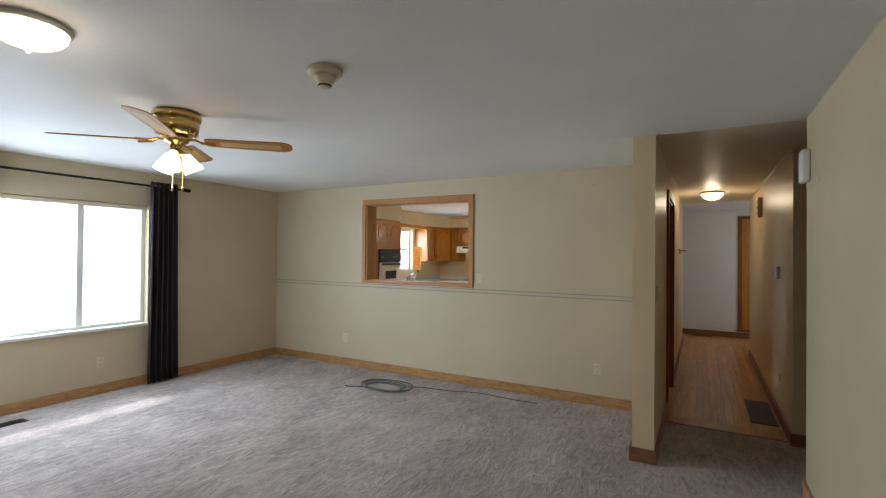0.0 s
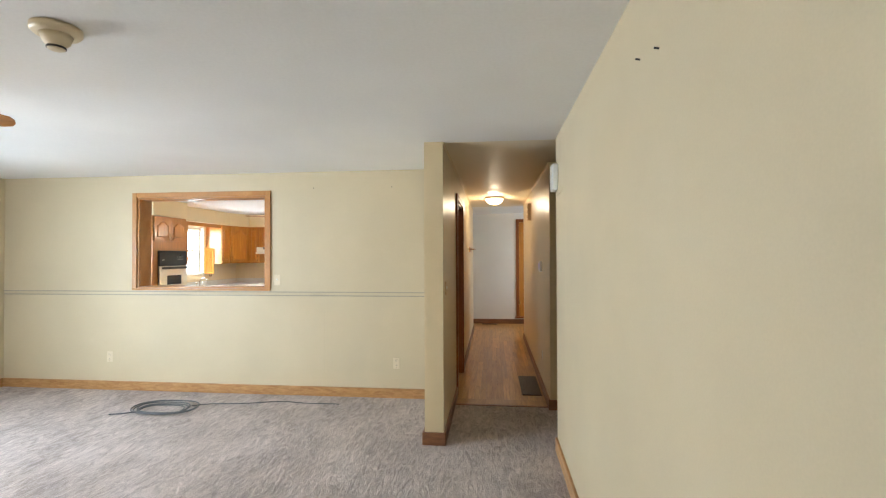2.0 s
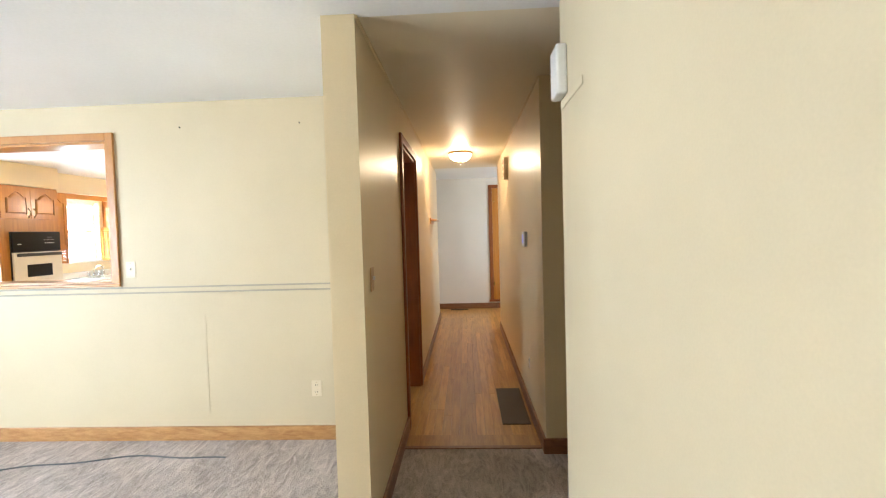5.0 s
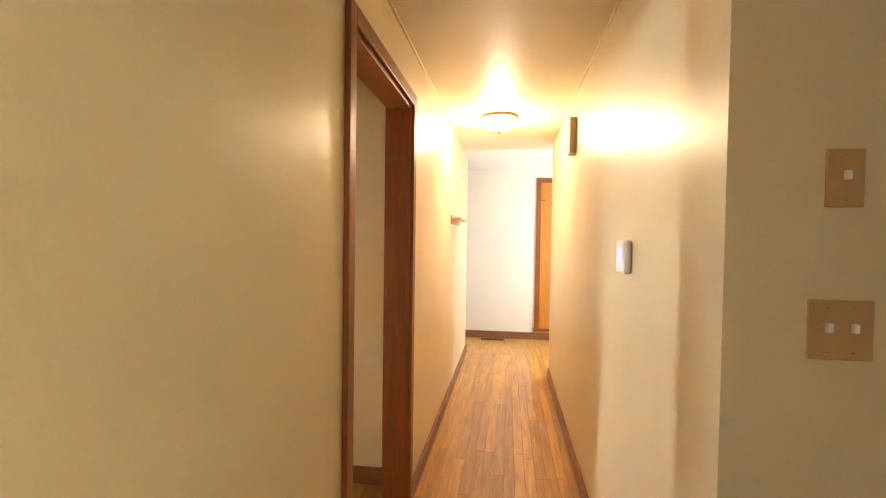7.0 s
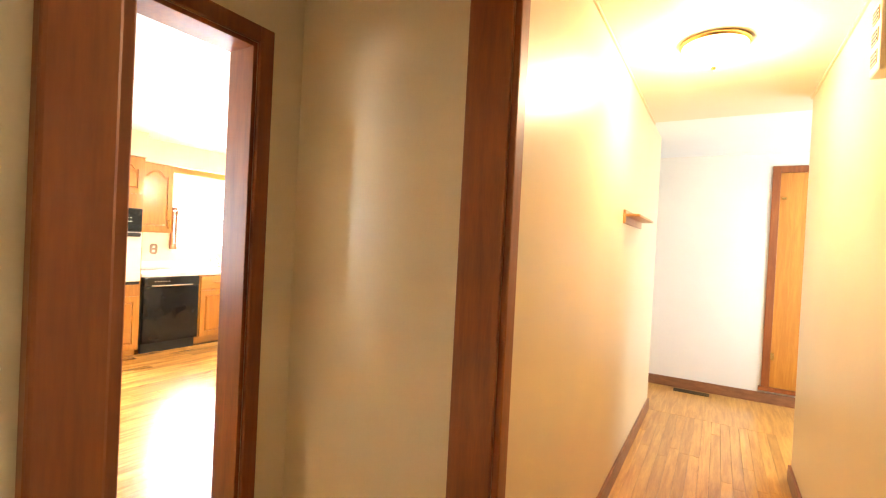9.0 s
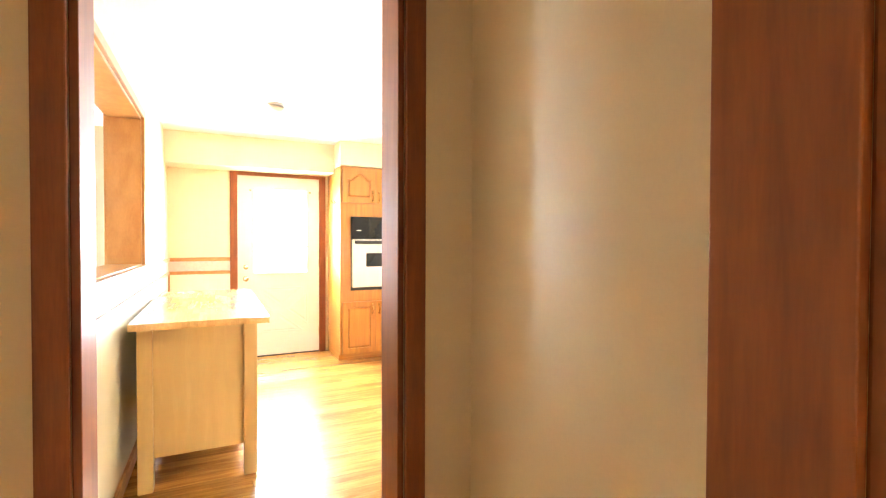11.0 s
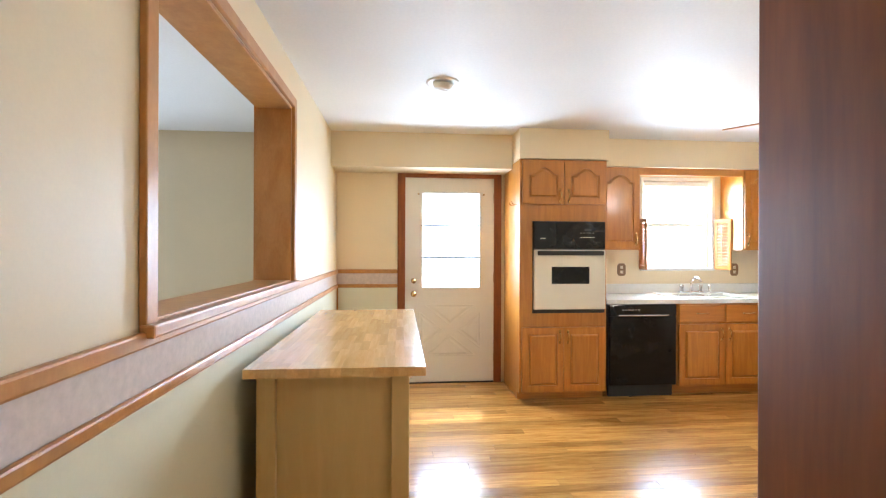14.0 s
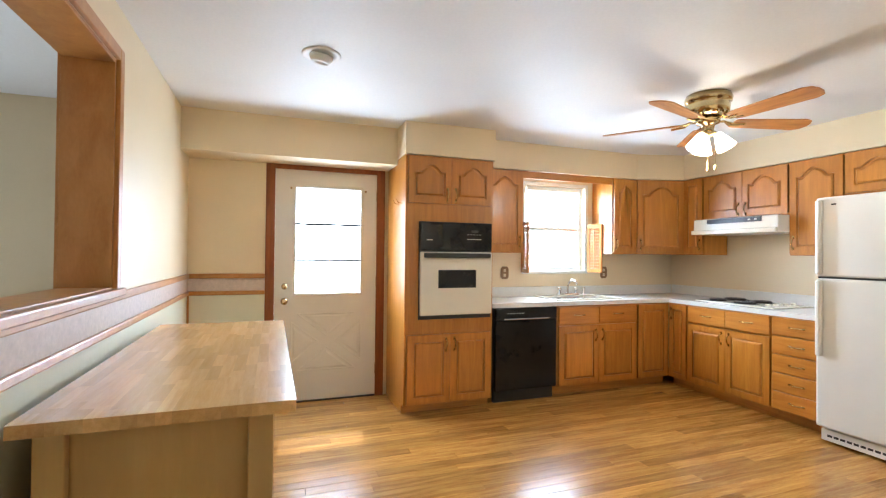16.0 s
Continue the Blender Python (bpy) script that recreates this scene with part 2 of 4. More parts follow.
def part(name, bm, material, parent=None, label="", smooth=False):
    ob = new(name, mesh_of(bm, name, material))
    if parent is not None:
        ob.parent = parent
    if label:
        ob["label"] = label
    if smooth:
        ob.data.shade_smooth()
    return ob


def thing(name, label, category, at=(0, 0, 0), group="", kind="", rz=0):
    ob = new(name)
    ob.matrix_world = pose(*at, 0, 0, rz)
    return tagged(ob, label, category, group, kind)


def add_box(bm, x0, y0, z0, x1, y1, z1, bevel=0.0):
    r = bmesh.ops.create_cube(bm, size=1)
    vs = r["verts"]
    bmesh.ops.scale(bm, vec=(x1 - x0, y1 - y0, z1 - z0), verts=vs)
    bmesh.ops.translate(bm, vec=((x0 + x1) / 2, (y0 + y1) / 2, (z0 + z1) / 2), verts=vs)
    if bevel:
        es = list({e for v in vs for e in v.link_edges})
        bmesh.ops.bevel(bm, geom=es, offset=bevel, segments=2, affect='EDGES', profile=0.5)
    return bm


def box(x0, y0, z0, x1, y1, z1, bevel=0.0):
    return add_box(bmesh.new(), x0, y0, z0, x1, y1, z1, bevel)


def lathe(profile, segs=28, bm=None, at=(0, 0, 0)):
    """A turned shape from (radius, height) pairs."""
    bm = bm or bmesh.new()
    rings = []
    for r, z in profile:
        rings.append([bm.verts.new((at[0] + max(r, 1e-4) * math.cos(2 * math.pi * k / segs), at[1] + max(r, 1e-4) * math.sin(2 * math.pi * k / segs), at[2] + z)) for k in range(segs)])
    for a, b in zip(rings, rings[1:]):
        for k in range(segs):
            bm.faces.new((a[k], a[(k + 1) % segs], b[(k + 1) % segs], b[k]))
    bm.faces.new(rings[0])
    bm.faces.new(rings[-1])
    return bm


def tube(points, radius, segs=8, bm=None):
    bm = bm or bmesh.new()
    pts = [Vector(p) for p in points]
    rings = []
    for i, p in enumerate(pts):
        d = (pts[min(i + 1, len(pts) - 1)] - pts[max(i - 1, 0)]).normalized()
        side = d.cross(Vector((0, 0, 1)) if abs(d.z) < 0.9 else Vector((1, 0, 0))).normalized()
        up = d.cross(side)
        rings.append([bm.verts.new(p + radius * (math.cos(2 * math.pi * k / segs) * side + math.sin(2 * math.pi * k / segs) * up)) for k in range(segs)])
    for a, b in zip(rings, rings[1:]):
        for k in range(segs):
            bm.faces.new((a[k], a[(k + 1) % segs], b[(k + 1) % segs], b[k]))
    bm.faces.new(rings[0])
    bm.faces.new(rings[-1])
    return bm


def poly(points, depth, bm=None, bevel=0.0):
    """A plate in the local xz plane, its back at y = 0, its front at y = -depth."""
    bm = bm or bmesh.new()
    f = bm.faces.new([bm.verts.new((x, 0, z)) for x, z in points])
    r = bmesh.ops.extrude_face_region(bm, geom=[f])
    vs = [v for v in r["geom"] if isinstance(v, bmesh.types.BMVert)]
    bmesh.ops.translate(bm, vec=(0, -depth, 0), verts=vs)
    if bevel:
        front = [g for g in r["geom"] if isinstance(g, bmesh.types.BMFace)]
        bmesh.ops.inset_region(bm, faces=front, thickness=bevel, depth=bevel * 0.6)
    return bm


def structure(name, bm, material, label="", smooth=False):
    return tagged(part(name, bm, material, None, label, smooth), label, "", "", "structure")


def wall(name, axis, u0, u1, a0, a1, material, holes=(), z1=2.40, label=""):
    """A wall along y (axis x) or along x (axis y), between a0 and a1 through its thickness, with rectangular holes (u0, u1, z0, z1)."""
    bm = bmesh.new()

    def piece(p, q, zl, zh):
        if q - p > 1e-4 and zh - zl > 1e-4:
            if axis == "x":
                add_box(bm, a0, p, zl, a1, q, zh)
            else:
                add_box(bm, p, a0, zl, q, a1, zh)
    last = u0
    for p, q, zl, zh in sorted(holes):
        piece(last, p, 0, z1)
        piece(p, q, 0, zl)
        piece(p, q, zh, z1)
        last = q
    piece(last, u1, 0, z1)
    return structure(name, bm, material, label)


# ---- plan ----
H = 2.40
WL, WK = -5.24, -5.47          # west faces of the living room and of the kitchen
EAST, HALL_R = 0.88, 0.94      # living room's east face, hall's right face
SOUTH = -6.4
NORTH = 5.28                   # kitchen's north face
PS, PK = -0.04, 0.15           # living and kitchen faces of the wall between
OPEN = (-3.57, -2.06, 1.14, 2.15)      # pass-through
HDOOR = (0.15, 1.07, 0.0, 2.10)        # opening in the hall's left wall
KDOOR = (0.33, 1.073, 0.0, 2.09)        # doorway from the vestibule to the kitchen
LWIN = (-4.50, -1.89, 0.68, 2.02)
KWIN = (3.27, 4.04, 1.14, 2.06)
BDOOR = (0.82, 1.71, 0.0, 2.06)

# ---- structure ----
structure("ground", box(-400, -400, -0.42, 400, 400, -0.40), M_GROUND, "mown lawn outside the house")
# Invented slab over the lawn, pale so the ground outside stays bright.
structure("bright_ground_slab", box(-11.9, -9, -0.395, -5.75, 9, -0.25, 0.02), M_PALE_SLAB, "pale slab added to brighten the ground outside the windows")
# Emissive slab added to whiten the view through the west windows.
structure("backdrop", box(-12.2, -14, -0.4, -12.1, 14, 8.0), M_BACKGLOW, "glowing backdrop standing in for daylight beyond the windows")
wall("wall_south", "y", WL - 0.2, 1.0, SOUTH - 0.2, SOUTH, M_LIVING, label="beige painted living room wall")
wall("wall_west_living", "x", SOUTH, 0.05, -5.62, WL, M_LIVING, [LWIN], label="beige painted wall with a wide window")
wall("wall_west_kitchen", "x", 0.05, NORTH + 0.15, -5.62, WK, M_KITCHEN, [BDOOR, KWIN], label="cream painted kitchen wall")
wall("wall_pass_living", "y", WL, -0.15, PS, 0.05, M_LIVING, [OPEN], label="beige wall with a serving opening")
wall("wall_pass_kitchen", "y", WK, -0.12, 0.05, PK, M_KITCHEN, [OPEN], label="cream wall with a serving opening")
wall("wall_hall_column", "x", -1.205, -0.2, -0.15, 0.0, M_HALL, label="beige wall end at the mouth of the hall")
wall("wall_vestibule_south", "y", -1.03, -0.12, PK, 0.165, M_KITCHEN)
wall("wall_hall_left", "x", -0.2, 4.45, -0.12, 0.0, M_HALL, [HDOOR], label="glossy yellow-beige hall wall")
wall("wall_vestibule_west", "x", PK, 1.29, -1.165, -1.03, M_KITCHEN, [KDOOR], label="beige wall with a doorway to the kitchen")
wall("wall_vestibule_north", "y", -1.165, -0.12, 1.29, 1.40, M_KITCHEN, label="beige painted side wall")
wall("wall_kitchen_east", "x", 1.40, NORTH + 0.15, -1.165, -1.03, M_KITCHEN, label="cream painted kitchen wall")
wall("wall_kitchen_north", "y", WK, -1.165, NORTH, NORTH + 0.15, M_KITCHEN, label="cream painted kitchen wall")
wall("wall_east", "x", SOUTH, -1.215, EAST, EAST + 0.13, M_LIVING, label="beige painted wall with nail holes")
wall("wall_foyer_south", "y", EAST + 0.13, 2.6, -1.345, -1.215, M_LIVING)
wall("wall_foyer_east", "x", -1.345, -0.27, 2.6, 2.75, M_LIVING)
wall("wall_switches", "y", HALL_R, 2.75, -0.27, -0.14, M_HALL, label="beige wall with light switches")
wall("wall_hall_right", "x", -0.14, 3.58, HALL_R, HALL_R + 0.13, M_HALL, label="glossy yellow-beige hall wall")
wall("wall_hall_end", "y", -1.02, 2.4, 5.39, 5.54, M_END, label="pale wall at the end of the hall")
wall("wall_end_west", "x", 4.45, 5.39, -1.02, -0.9, M_END)
wall("wall_end_south", "y", -1.02, -0.12, 4.33, 4.45, M_END)
wall("wall_end_right", "y", HALL_R + 0.13, 2.4, 3.45, 3.58, M_END)
wall("wall_end_east", "x", 3.58, 5.39, 2.25, 2.4, M_END, [(3.9, 5.1, 0.9, 2.1)])
structure("ceiling_living", box(WL - 0.24, SOUTH - 0.2, H, 2.75, -1.17, H + 0.15), M_CEIL, "white painted plaster ceiling")
structure("ceiling_living_north", box(WL - 0.24, -1.17, H, -0.15, 0.05, H + 0.15), M_CEIL, "white painted plaster ceiling")
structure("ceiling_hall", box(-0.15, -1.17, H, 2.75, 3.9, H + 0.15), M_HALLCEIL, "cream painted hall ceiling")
structure("ceiling_end", box(-1.03, 3.9, H, 2.75, 5.6, H + 0.15), M_CEIL, "white painted plaster ceiling")
structure("ceiling_kitchen", box(WK - 0.24, 0.05, H, -0.15, 3.9, H + 0.15), M_CEIL, "white glossy painted kitchen ceiling")
structure("ceiling_kitchen_north", box(WK - 0.24, 3.9, H, -1.03, NORTH + 0.2, H + 0.15), M_CEIL, "white glossy painted kitchen ceiling")
structure("roof_eave", box(-6.36, -9, 2.30, -5.64, 9, 2.42), M_WHITE, "white painted eave along the outer wall")
structure("soffit_door", box(WK, PK, 2.085, -5.10, 1.81, H), M_KITCHEN, "cream painted soffit above the back door")
structure("soffit_oven", box(WK, 1.81, 2.135, -4.83, 2.62, H), M_KITCHEN, "cream painted soffit above the oven cabinet")


def soffit_corner():
    bm = bmesh.new()
    pts = [(WK, 2.62), (-5.13, 2.62), (-5.13, 4.44), (-4.98, 4.94), (-2.2, 4.94), (-2.2, NORTH), (WK, NORTH)]
    f = bm.faces.new([bm.verts.new((x, y, 2.135)) for x, y in pts])
    r = bmesh.ops.extrude_face_region(bm, geom=[f])
    bmesh.ops.translate(bm, vec=(0, 0, H - 2.135), verts=[v for v in r["geom"] if isinstance(v, bmesh.types.BMVert)])
    return bm


structure("soffit_cabinets", soffit_corner(), M_KITCHEN, "cream painted soffit above the wall cabinets")

# carpet, subfloor
structure("carpet", add_box(box(WL, SOUTH, -0.05, 2.6, -0.19, 0.0), WL, -0.19, -0.05, -0.15, 0.0, 0.0), M_CARPET, "worn grey-beige cut-pile carpet with rake marks")
structure("subfloor", box(WK - 0.2, 0.0, -0.06, 2.4, 5.54, -0.022), M_SUB)


def baseboard(name, x0, y0, x1, y1, material, h=0.10):
    return structure(name, box(x0, y0, 0, x1, y1, h, 0.004), material, "wooden baseboard")


baseboard("baseboard_pass", WL, PS - 0.018, -0.168, PS, M_BASE)
baseboard("baseboard_west", WL, SOUTH, WL + 0.018, PS - 0.018, M_BASE)
baseboard("baseboard_east", EAST - 0.018, SOUTH, EAST, -1.215, M_BASE)
baseboard("baseboard_column_side", -0.168, -1.205, -0.15, PS - 0.018, M_BASED)
baseboard("baseboard_column", -0.168, -1.223, 0.018, -1.205, M_BASED)
baseboard("baseboard_hall_left", 0.0, -1.205, 0.018, 0.088, M_BASED)
baseboard("baseboard_hall_left_far", 0.0, 1.132, 0.018, 4.45, M_BASED)
baseboard("baseboard_hall_right", HALL_R - 0.018, -0.27, HALL_R, 3.58, M_BASED)
baseboard("baseboard_switches", HALL_R - 0.018, -0.288, 2.6, -0.27, M_BASED)
baseboard("baseboard_end", -0.9, 5.372, 2.25, 5.39, M_BASED)
baseboard("baseboard_vestibule", -1.03, 1.272, -0.136, 1.29, M_BASED)
baseboard("baseboard_vestibule_south", -1.03, 0.165, -0.136, 0.183, M_BASED)


def casing(name, axis, face, out, u0, u1, ztop, material, w=0.06, t=0.02, sill=False, z0=0.0):
    """Trim round an opening on one face of a wall; out is +1 or -1 along the wall's normal. Each length is a mesh of its own."""
    root = thing(name, "stained wooden trim round an opening", "trim", kind="structure")
    a, b = sorted((face, face + out * t))

    def length(n, p, q, zl, zh):
        bm = box(a, p, zl, b, q, zh, 0.004) if axis == "x" else box(p, a, zl, q, b, zh, 0.004)
        part(n, bm, material, root)
    length("jamb_trim", u0 - w, u0, z0, ztop + w)
    length("jamb_trim", u1, u1 + w, z0, ztop + w)
    length("head_trim", u0, u1, ztop, ztop + w)
    if sill:
        length("sill_trim", u0 - w, u1 + w, z0 - w, z0)
    return root


def lining(name, axis, a0, a1, u0, u1, z0, z1, material, t=0.018, bottom=False):
    root = thing(name, "stained wooden jamb lining an opening", "trim", kind="structure")

    def length(n, p, q, zl, zh):
        bm = box(a0, p, zl, a1, q, zh, 0.002) if axis == "x" else box(p, a0, zl, q, a1, zh, 0.002)
        part(n, bm, material, root)
    length("side_jamb", u0, u0 + t, z0, z1)
    length("side_jamb", u1 - t, u1, z0, z1)
    length("head_jamb", u0 + t, u1 - t, z1 - t, z1)
    if bottom:
        length("sill_board", u0 + t, u1 - t, z0, z0 + t)
    return root


casing("casing_hall_opening", "x", 0.0, 1, HDOOR[0], HDOOR[1], HDOOR[3], M_CASING)
casing("casing_hall_opening_inner", "x", -0.12, -1, HDOOR[0], HDOOR[1], HDOOR[3], M_CASING, t=0.015)
lining("jamb_hall_opening", "x", -0.122, 0.002, HDOOR[0], HDOOR[1], 0, HDOOR[3], M_CASING)
casing("casing_kitchen_doorway", "x", -1.03, 1, KDOOR[0], KDOOR[1], KDOOR[3], M_CASING)
casing("casing_kitchen_doorway_inner", "x", -1.165, -1, KDOOR[0], KDOOR[1], KDOOR[3], M_TRIM, t=0.015)
lining("jamb_kitchen_doorway", "x", -1.167, -1.028, KDOOR[0], KDOOR[1], 0, KDOOR[3], M_CASING)
casing("trim_pass_living", "y", PS, -1, OPEN[0], OPEN[1], OPEN[3], M_TRIM, w=0.055, sill=False, z0=OPEN[2])
casing("trim_pass_kitchen", "y", PK, 1, OPEN[0], OPEN[1], OPEN[3], M_TRIM, w=0.055, z0=OPEN[2])
lining("jamb_pass", "y", PS - 0.002, PK + 0.002, OPEN[0], OPEN[1], OPEN[2], OPEN[3], M_TRIM, bottom=True)
structure("sill_pass", box(OPEN[0] - 0.06, PK + 0.003, OPEN[2] - 0.022, OPEN[1] + 0.06, PK + 0.04, OPEN[2] + 0.012, 0.006), M_TRIM, "oak sill of the serving opening")
structure("sill_pass_living", box(OPEN[0] - 0.055, PS - 0.022, OPEN[2] - 0.022, OPEN[1] + 0.055, PS - 0.003, OPEN[2] + 0.0, 0.004), M_TRIM, "oak sill of the serving opening")
casing("casing_back_door", "x", WK, 1, BDOOR[0], BDOOR[1], 2.045, M_CASING, w=0.075)
for _z in (1.062, 1.10):
    structure("wall_groove", box(WL + 0.01, PS - 0.012, _z, -0.155, PS - 0.0005, _z + 0.010), M_GROOVE, "thin dusty ridge along the wall")
structure("wall_seam", box(-1.404, PS - 0.003, 0.2, -1.400, PS - 0.0005, 0.9), M_LIVING)
structure("cove_hall_left", box(0.0, -1.2, H - 0.015, 0.012, 3.9, H - 0.001, 0.003), M_HALL)
structure("cove_hall_right", box(HALL_R - 0.012, -0.27, H - 0.015, HALL_R, 3.58, H - 0.001, 0.003), M_HALL)

# kitchen chair rail: two oak mouldings with a border between, pale paint below
for _n, _z0, _z1, _d in (("chair_rail_upper", 1.095, 1.135, 0.022), ("chair_rail_lower", 0.955, 0.99, 0.018)):
    structure(_n, box(WK + _d, PK, _z0, -1.185, PK + _d, _z1, 0.007), M_TRIM, "oak chair rail moulding")
    structure(_n + "_west", box(WK, PK, _z0, WK + _d, 0.745, _z1, 0.007), M_TRIM, "oak chair rail moulding")
structure("border_south", box(WK + 0.004, PK, 0.99, -1.185, PK + 0.004, 1.095), M_BORDER, "mauve wallpaper border")
structure("border_west", box(WK, PK, 0.99, WK + 0.004, 0.745, 1.095), M_BORDER, "mauve wallpaper border")
structure("wainscot_south", box(WK + 0.004, PK, 0.09, -1.185, PK + 0.004, 0.955), M_WAINSCOT, "pale cream lower wall")
structure("wainscot_west", box(WK, PK + 0.004, 0.09, WK + 0.004, 0.745, 0.955), M_WAINSCOT, "pale cream lower wall")
structure("corner_bead", box(WK + 0.004, PK + 0.004, 0.09, WK + 0.02, PK + 0.02, 0.955, 0.004), M_TRIM)
baseboard("baseboard_kitchen", WK, PK + 0.005, -1.185, PK + 0.022, M_BASE, 0.085)


# ---- windows and back door ----
def window_unit(name, x, y0, y1, z0, z1, splits, rails, label, sash=0.045):
    """A white window in a west wall; splits are mullions along y, rails are cross bars by height."""
    root = thing(name, label, "window", (x, 0, 0), kind="structure")
    part("window_frame", box(-0.03, y0, z0, 0.03, y0 + sash, z1, 0.006), M_WHITE, root)
    part("window_frame", box(-0.03, y1 - sash, z0, 0.03, y1, z1, 0.006), M_WHITE, root)
    part("window_frame", box(-0.03, y0 + sash, z1 - sash, 0.03, y1 - sash, z1, 0.006), M_WHITE, root)
    part("window_frame", box(-0.03, y0 + sash, z0, 0.03, y1 - sash, z0 + sash, 0.006), M_WHITE, root)
    for s in splits:
        part("mullion", box(-0.032, s - 0.03, z0 + sash, 0.032, s + 0.03, z1 - sash, 0.006), M_WHITE, root)
    for r in rails:
        part("sash_rail", box(-0.028, y0 + sash, r - 0.02, 0.028, y1 - sash, r + 0.02, 0.005), M_WHITE, root)
    edges = [y0 + sash, *[s for s in splits], y1 - sash]
    for p, q in zip(edges, edges[1:]):
        g = part("pane", box(-0.003, p + 0.03 * (p in splits), z0 + sash, 0.003, q - 0.03 * (q in splits), z1 - sash), M_GLASS, root)
        g.visible_shadow = False
    return root


_w = window_unit("window_1", WL - 0.10, *LWIN, [-3.86, -2.53], [], "wide white picture window with side sashes")
part("window_sill", box(0.031, LWIN[0] - 0.03, LWIN[2] - 0.02, 0.13, LWIN[1] + 0.03, LWIN[2] + 0.012, 0.006), M_WHITE, _w)
part("blind_rail", box(0.04, LWIN[0] + 0.02, LWIN[3] - 0.05, 0.09, LWIN[1] - 0.02, LWIN[3] - 0.01, 0.006), M_PLATE, _w, "raised blind headrail")
_w = window_unit("window_2", WK - 0.10, *KWIN, [], [1.60], "white double-hung kitchen window with a raised blind")
part("window_sill", box(0.031, KWIN[0] - 0.02, KWIN[2] - 0.02, 0.125, KWIN[1] + 0.02, KWIN[2] + 0.01, 0.005), M_WHITE, _w)
for _k in range(5):
    part("blind_slat", box(0.04, KWIN[0] + 0.05, 1.995 - 0.014 * _k, 0.08, KWIN[1] - 0.05, 2.0 - 0.014 * _k), M_WHITE, _w)
part("blind_headrail", box(0.038, KWIN[0] + 0.05, 2.005, 0.085, KWIN[1] - 0.05, 2.04, 0.004), M_WHITE, _w)
casing("casing_kitchen_window", "x", WK, 1, KWIN[0] + 0.01, KWIN[1] - 0.01, KWIN[3] - 0.005, M_WHITE, w=0.035, t=0.014, z0=KWIN[2])


def back_door():
    root = thing("door_1", "white half-glazed back door with a crossbuck lower panel, closed", "door", (WK - 0.03, 0, 0), kind="structure")
    y0, y1, z1 = BDOOR[0] + 0.0005, BDOOR[1] - 0.0005, 2.056
    gy0, gy1, gz0, gz1 = 0.982, 1.575, 0.945, 1.905
    bm = bmesh.new()
    for b in ((y0, 0.01, gy0, z1), (gy1, 0.01, y1, z1), (gy0, gz1, gy1, z1), (gy0, 0.01, gy1, gz0)):
        add_box(bm, -0.022, b[0], b[1], 0.022, b[2], b[3])
    part("door_leaf", bm, M_DOORW, root)
    part("pane", box(-0.004, gy0, gz0, 0.004, gy1, gz1), M_GLASS, root).visible_shadow = False
    for z in (gz0 - 0.012, gz1 - 0.012):
        part("glazing_bead", box(0.022, gy0 - 0.012, z, 0.034, gy1 + 0.012, z + 0.024, 0.005), M_DOORW, root)
    for y in (gy0 - 0.012, gy1 - 0.012):
        part("glazing_bead", box(0.022, y, gz0 + 0.012, 0.034, y + 0.024, gz1 - 0.012, 0.005), M_DOORW, root)
    for z in (1.25, 1.57):
        part("muntin", box(0.005, gy0 + 0.002, z - 0.009, 0.014, gy1 - 0.002, z + 0.009, 0.001), M_IRON, root)
    cy, cz, hw, hh = 1.268, 0.525, 0.305, 0.25
    for tri in (((-0.82, 1), (0.82, 1), (0, 0.2)), ((-0.82, -1), (0.82, -1), (0, -0.2)), ((-1, 0.72), (-1, -0.72), (-0.24, 0)), ((1, 0.72), (1, -0.72), (0.24, 0))):
        pts = [(0.020, cy + hw * u, cz + hh * v) for u, v in tri]
        mid = [sum(c) / 3 for c in zip(*pts)]
        moulding = bmesh.new()
        for p, q in zip(pts, pts[1:] + pts[:1]):
            tube([p, q], 0.0075, 6, moulding)
        part("panel_mould", moulding, M_DOORW, root)
        rings = [[(x, mid[1] + (p[1] - mid[1]) * k, mid[2] + (p[2] - mid[2]) * k) for p in pts] for k, x in ((0.78, 0.0225), (0.62, 0.029))]
        raised = bmesh.new()
        low, high = [[raised.verts.new(p) for p in ring] for ring in rings]
        raised.faces.new(high)
        for k in range(3):
            raised.faces.new((low[k], low[(k + 1) % 3], high[(k + 1) % 3], high[k]))
        part("raised_panel", raised, M_DOORW, root)
    for z, r in ((0.89, 0.028), (1.02, 0.024)):
        bm = lathe([(r * 1.1, 0), (r * 1.1, 0.008), (0.012, 0.012), (0.012, 0.03), (r, 0.04), (r, 0.055), (0.004, 0.066)], 16)
        bmesh.ops.rotate(bm, cent=(0, 0, 0), matrix=Matrix.Rotation(radians(90), 3, 'Y'), verts=bm.verts[:])
        bmesh.ops.translate(bm, vec=(0.022, 0.905, z), verts=bm.verts[:])
        part("door_knob" if z < 1 else "deadbolt", bm, M_NICKEL, root, "satin nickel", smooth=True)
    for z in (0.25, 1.05, 1.85):
        part("hinge", box(0.018, y1 - 0.002, z - 0.05, 0.03, y1 + 0.018, z + 0.05, 0.003), M_BRASS, root)
    for y in (gy0 - 0.03, gy1 + 0.03):
        part("curtain_rod_bracket", box(0.022, y - 0.008, 1.875, 0.045, y + 0.008, 1.89, 0.003), M_BRASS, root)
    return root


back_door()
structure("threshold_back_door", box(WK - 0.2, BDOOR[0], -0.02, WK + 0.01, BDOOR[1], 0.012, 0.004), M_BRONZE)


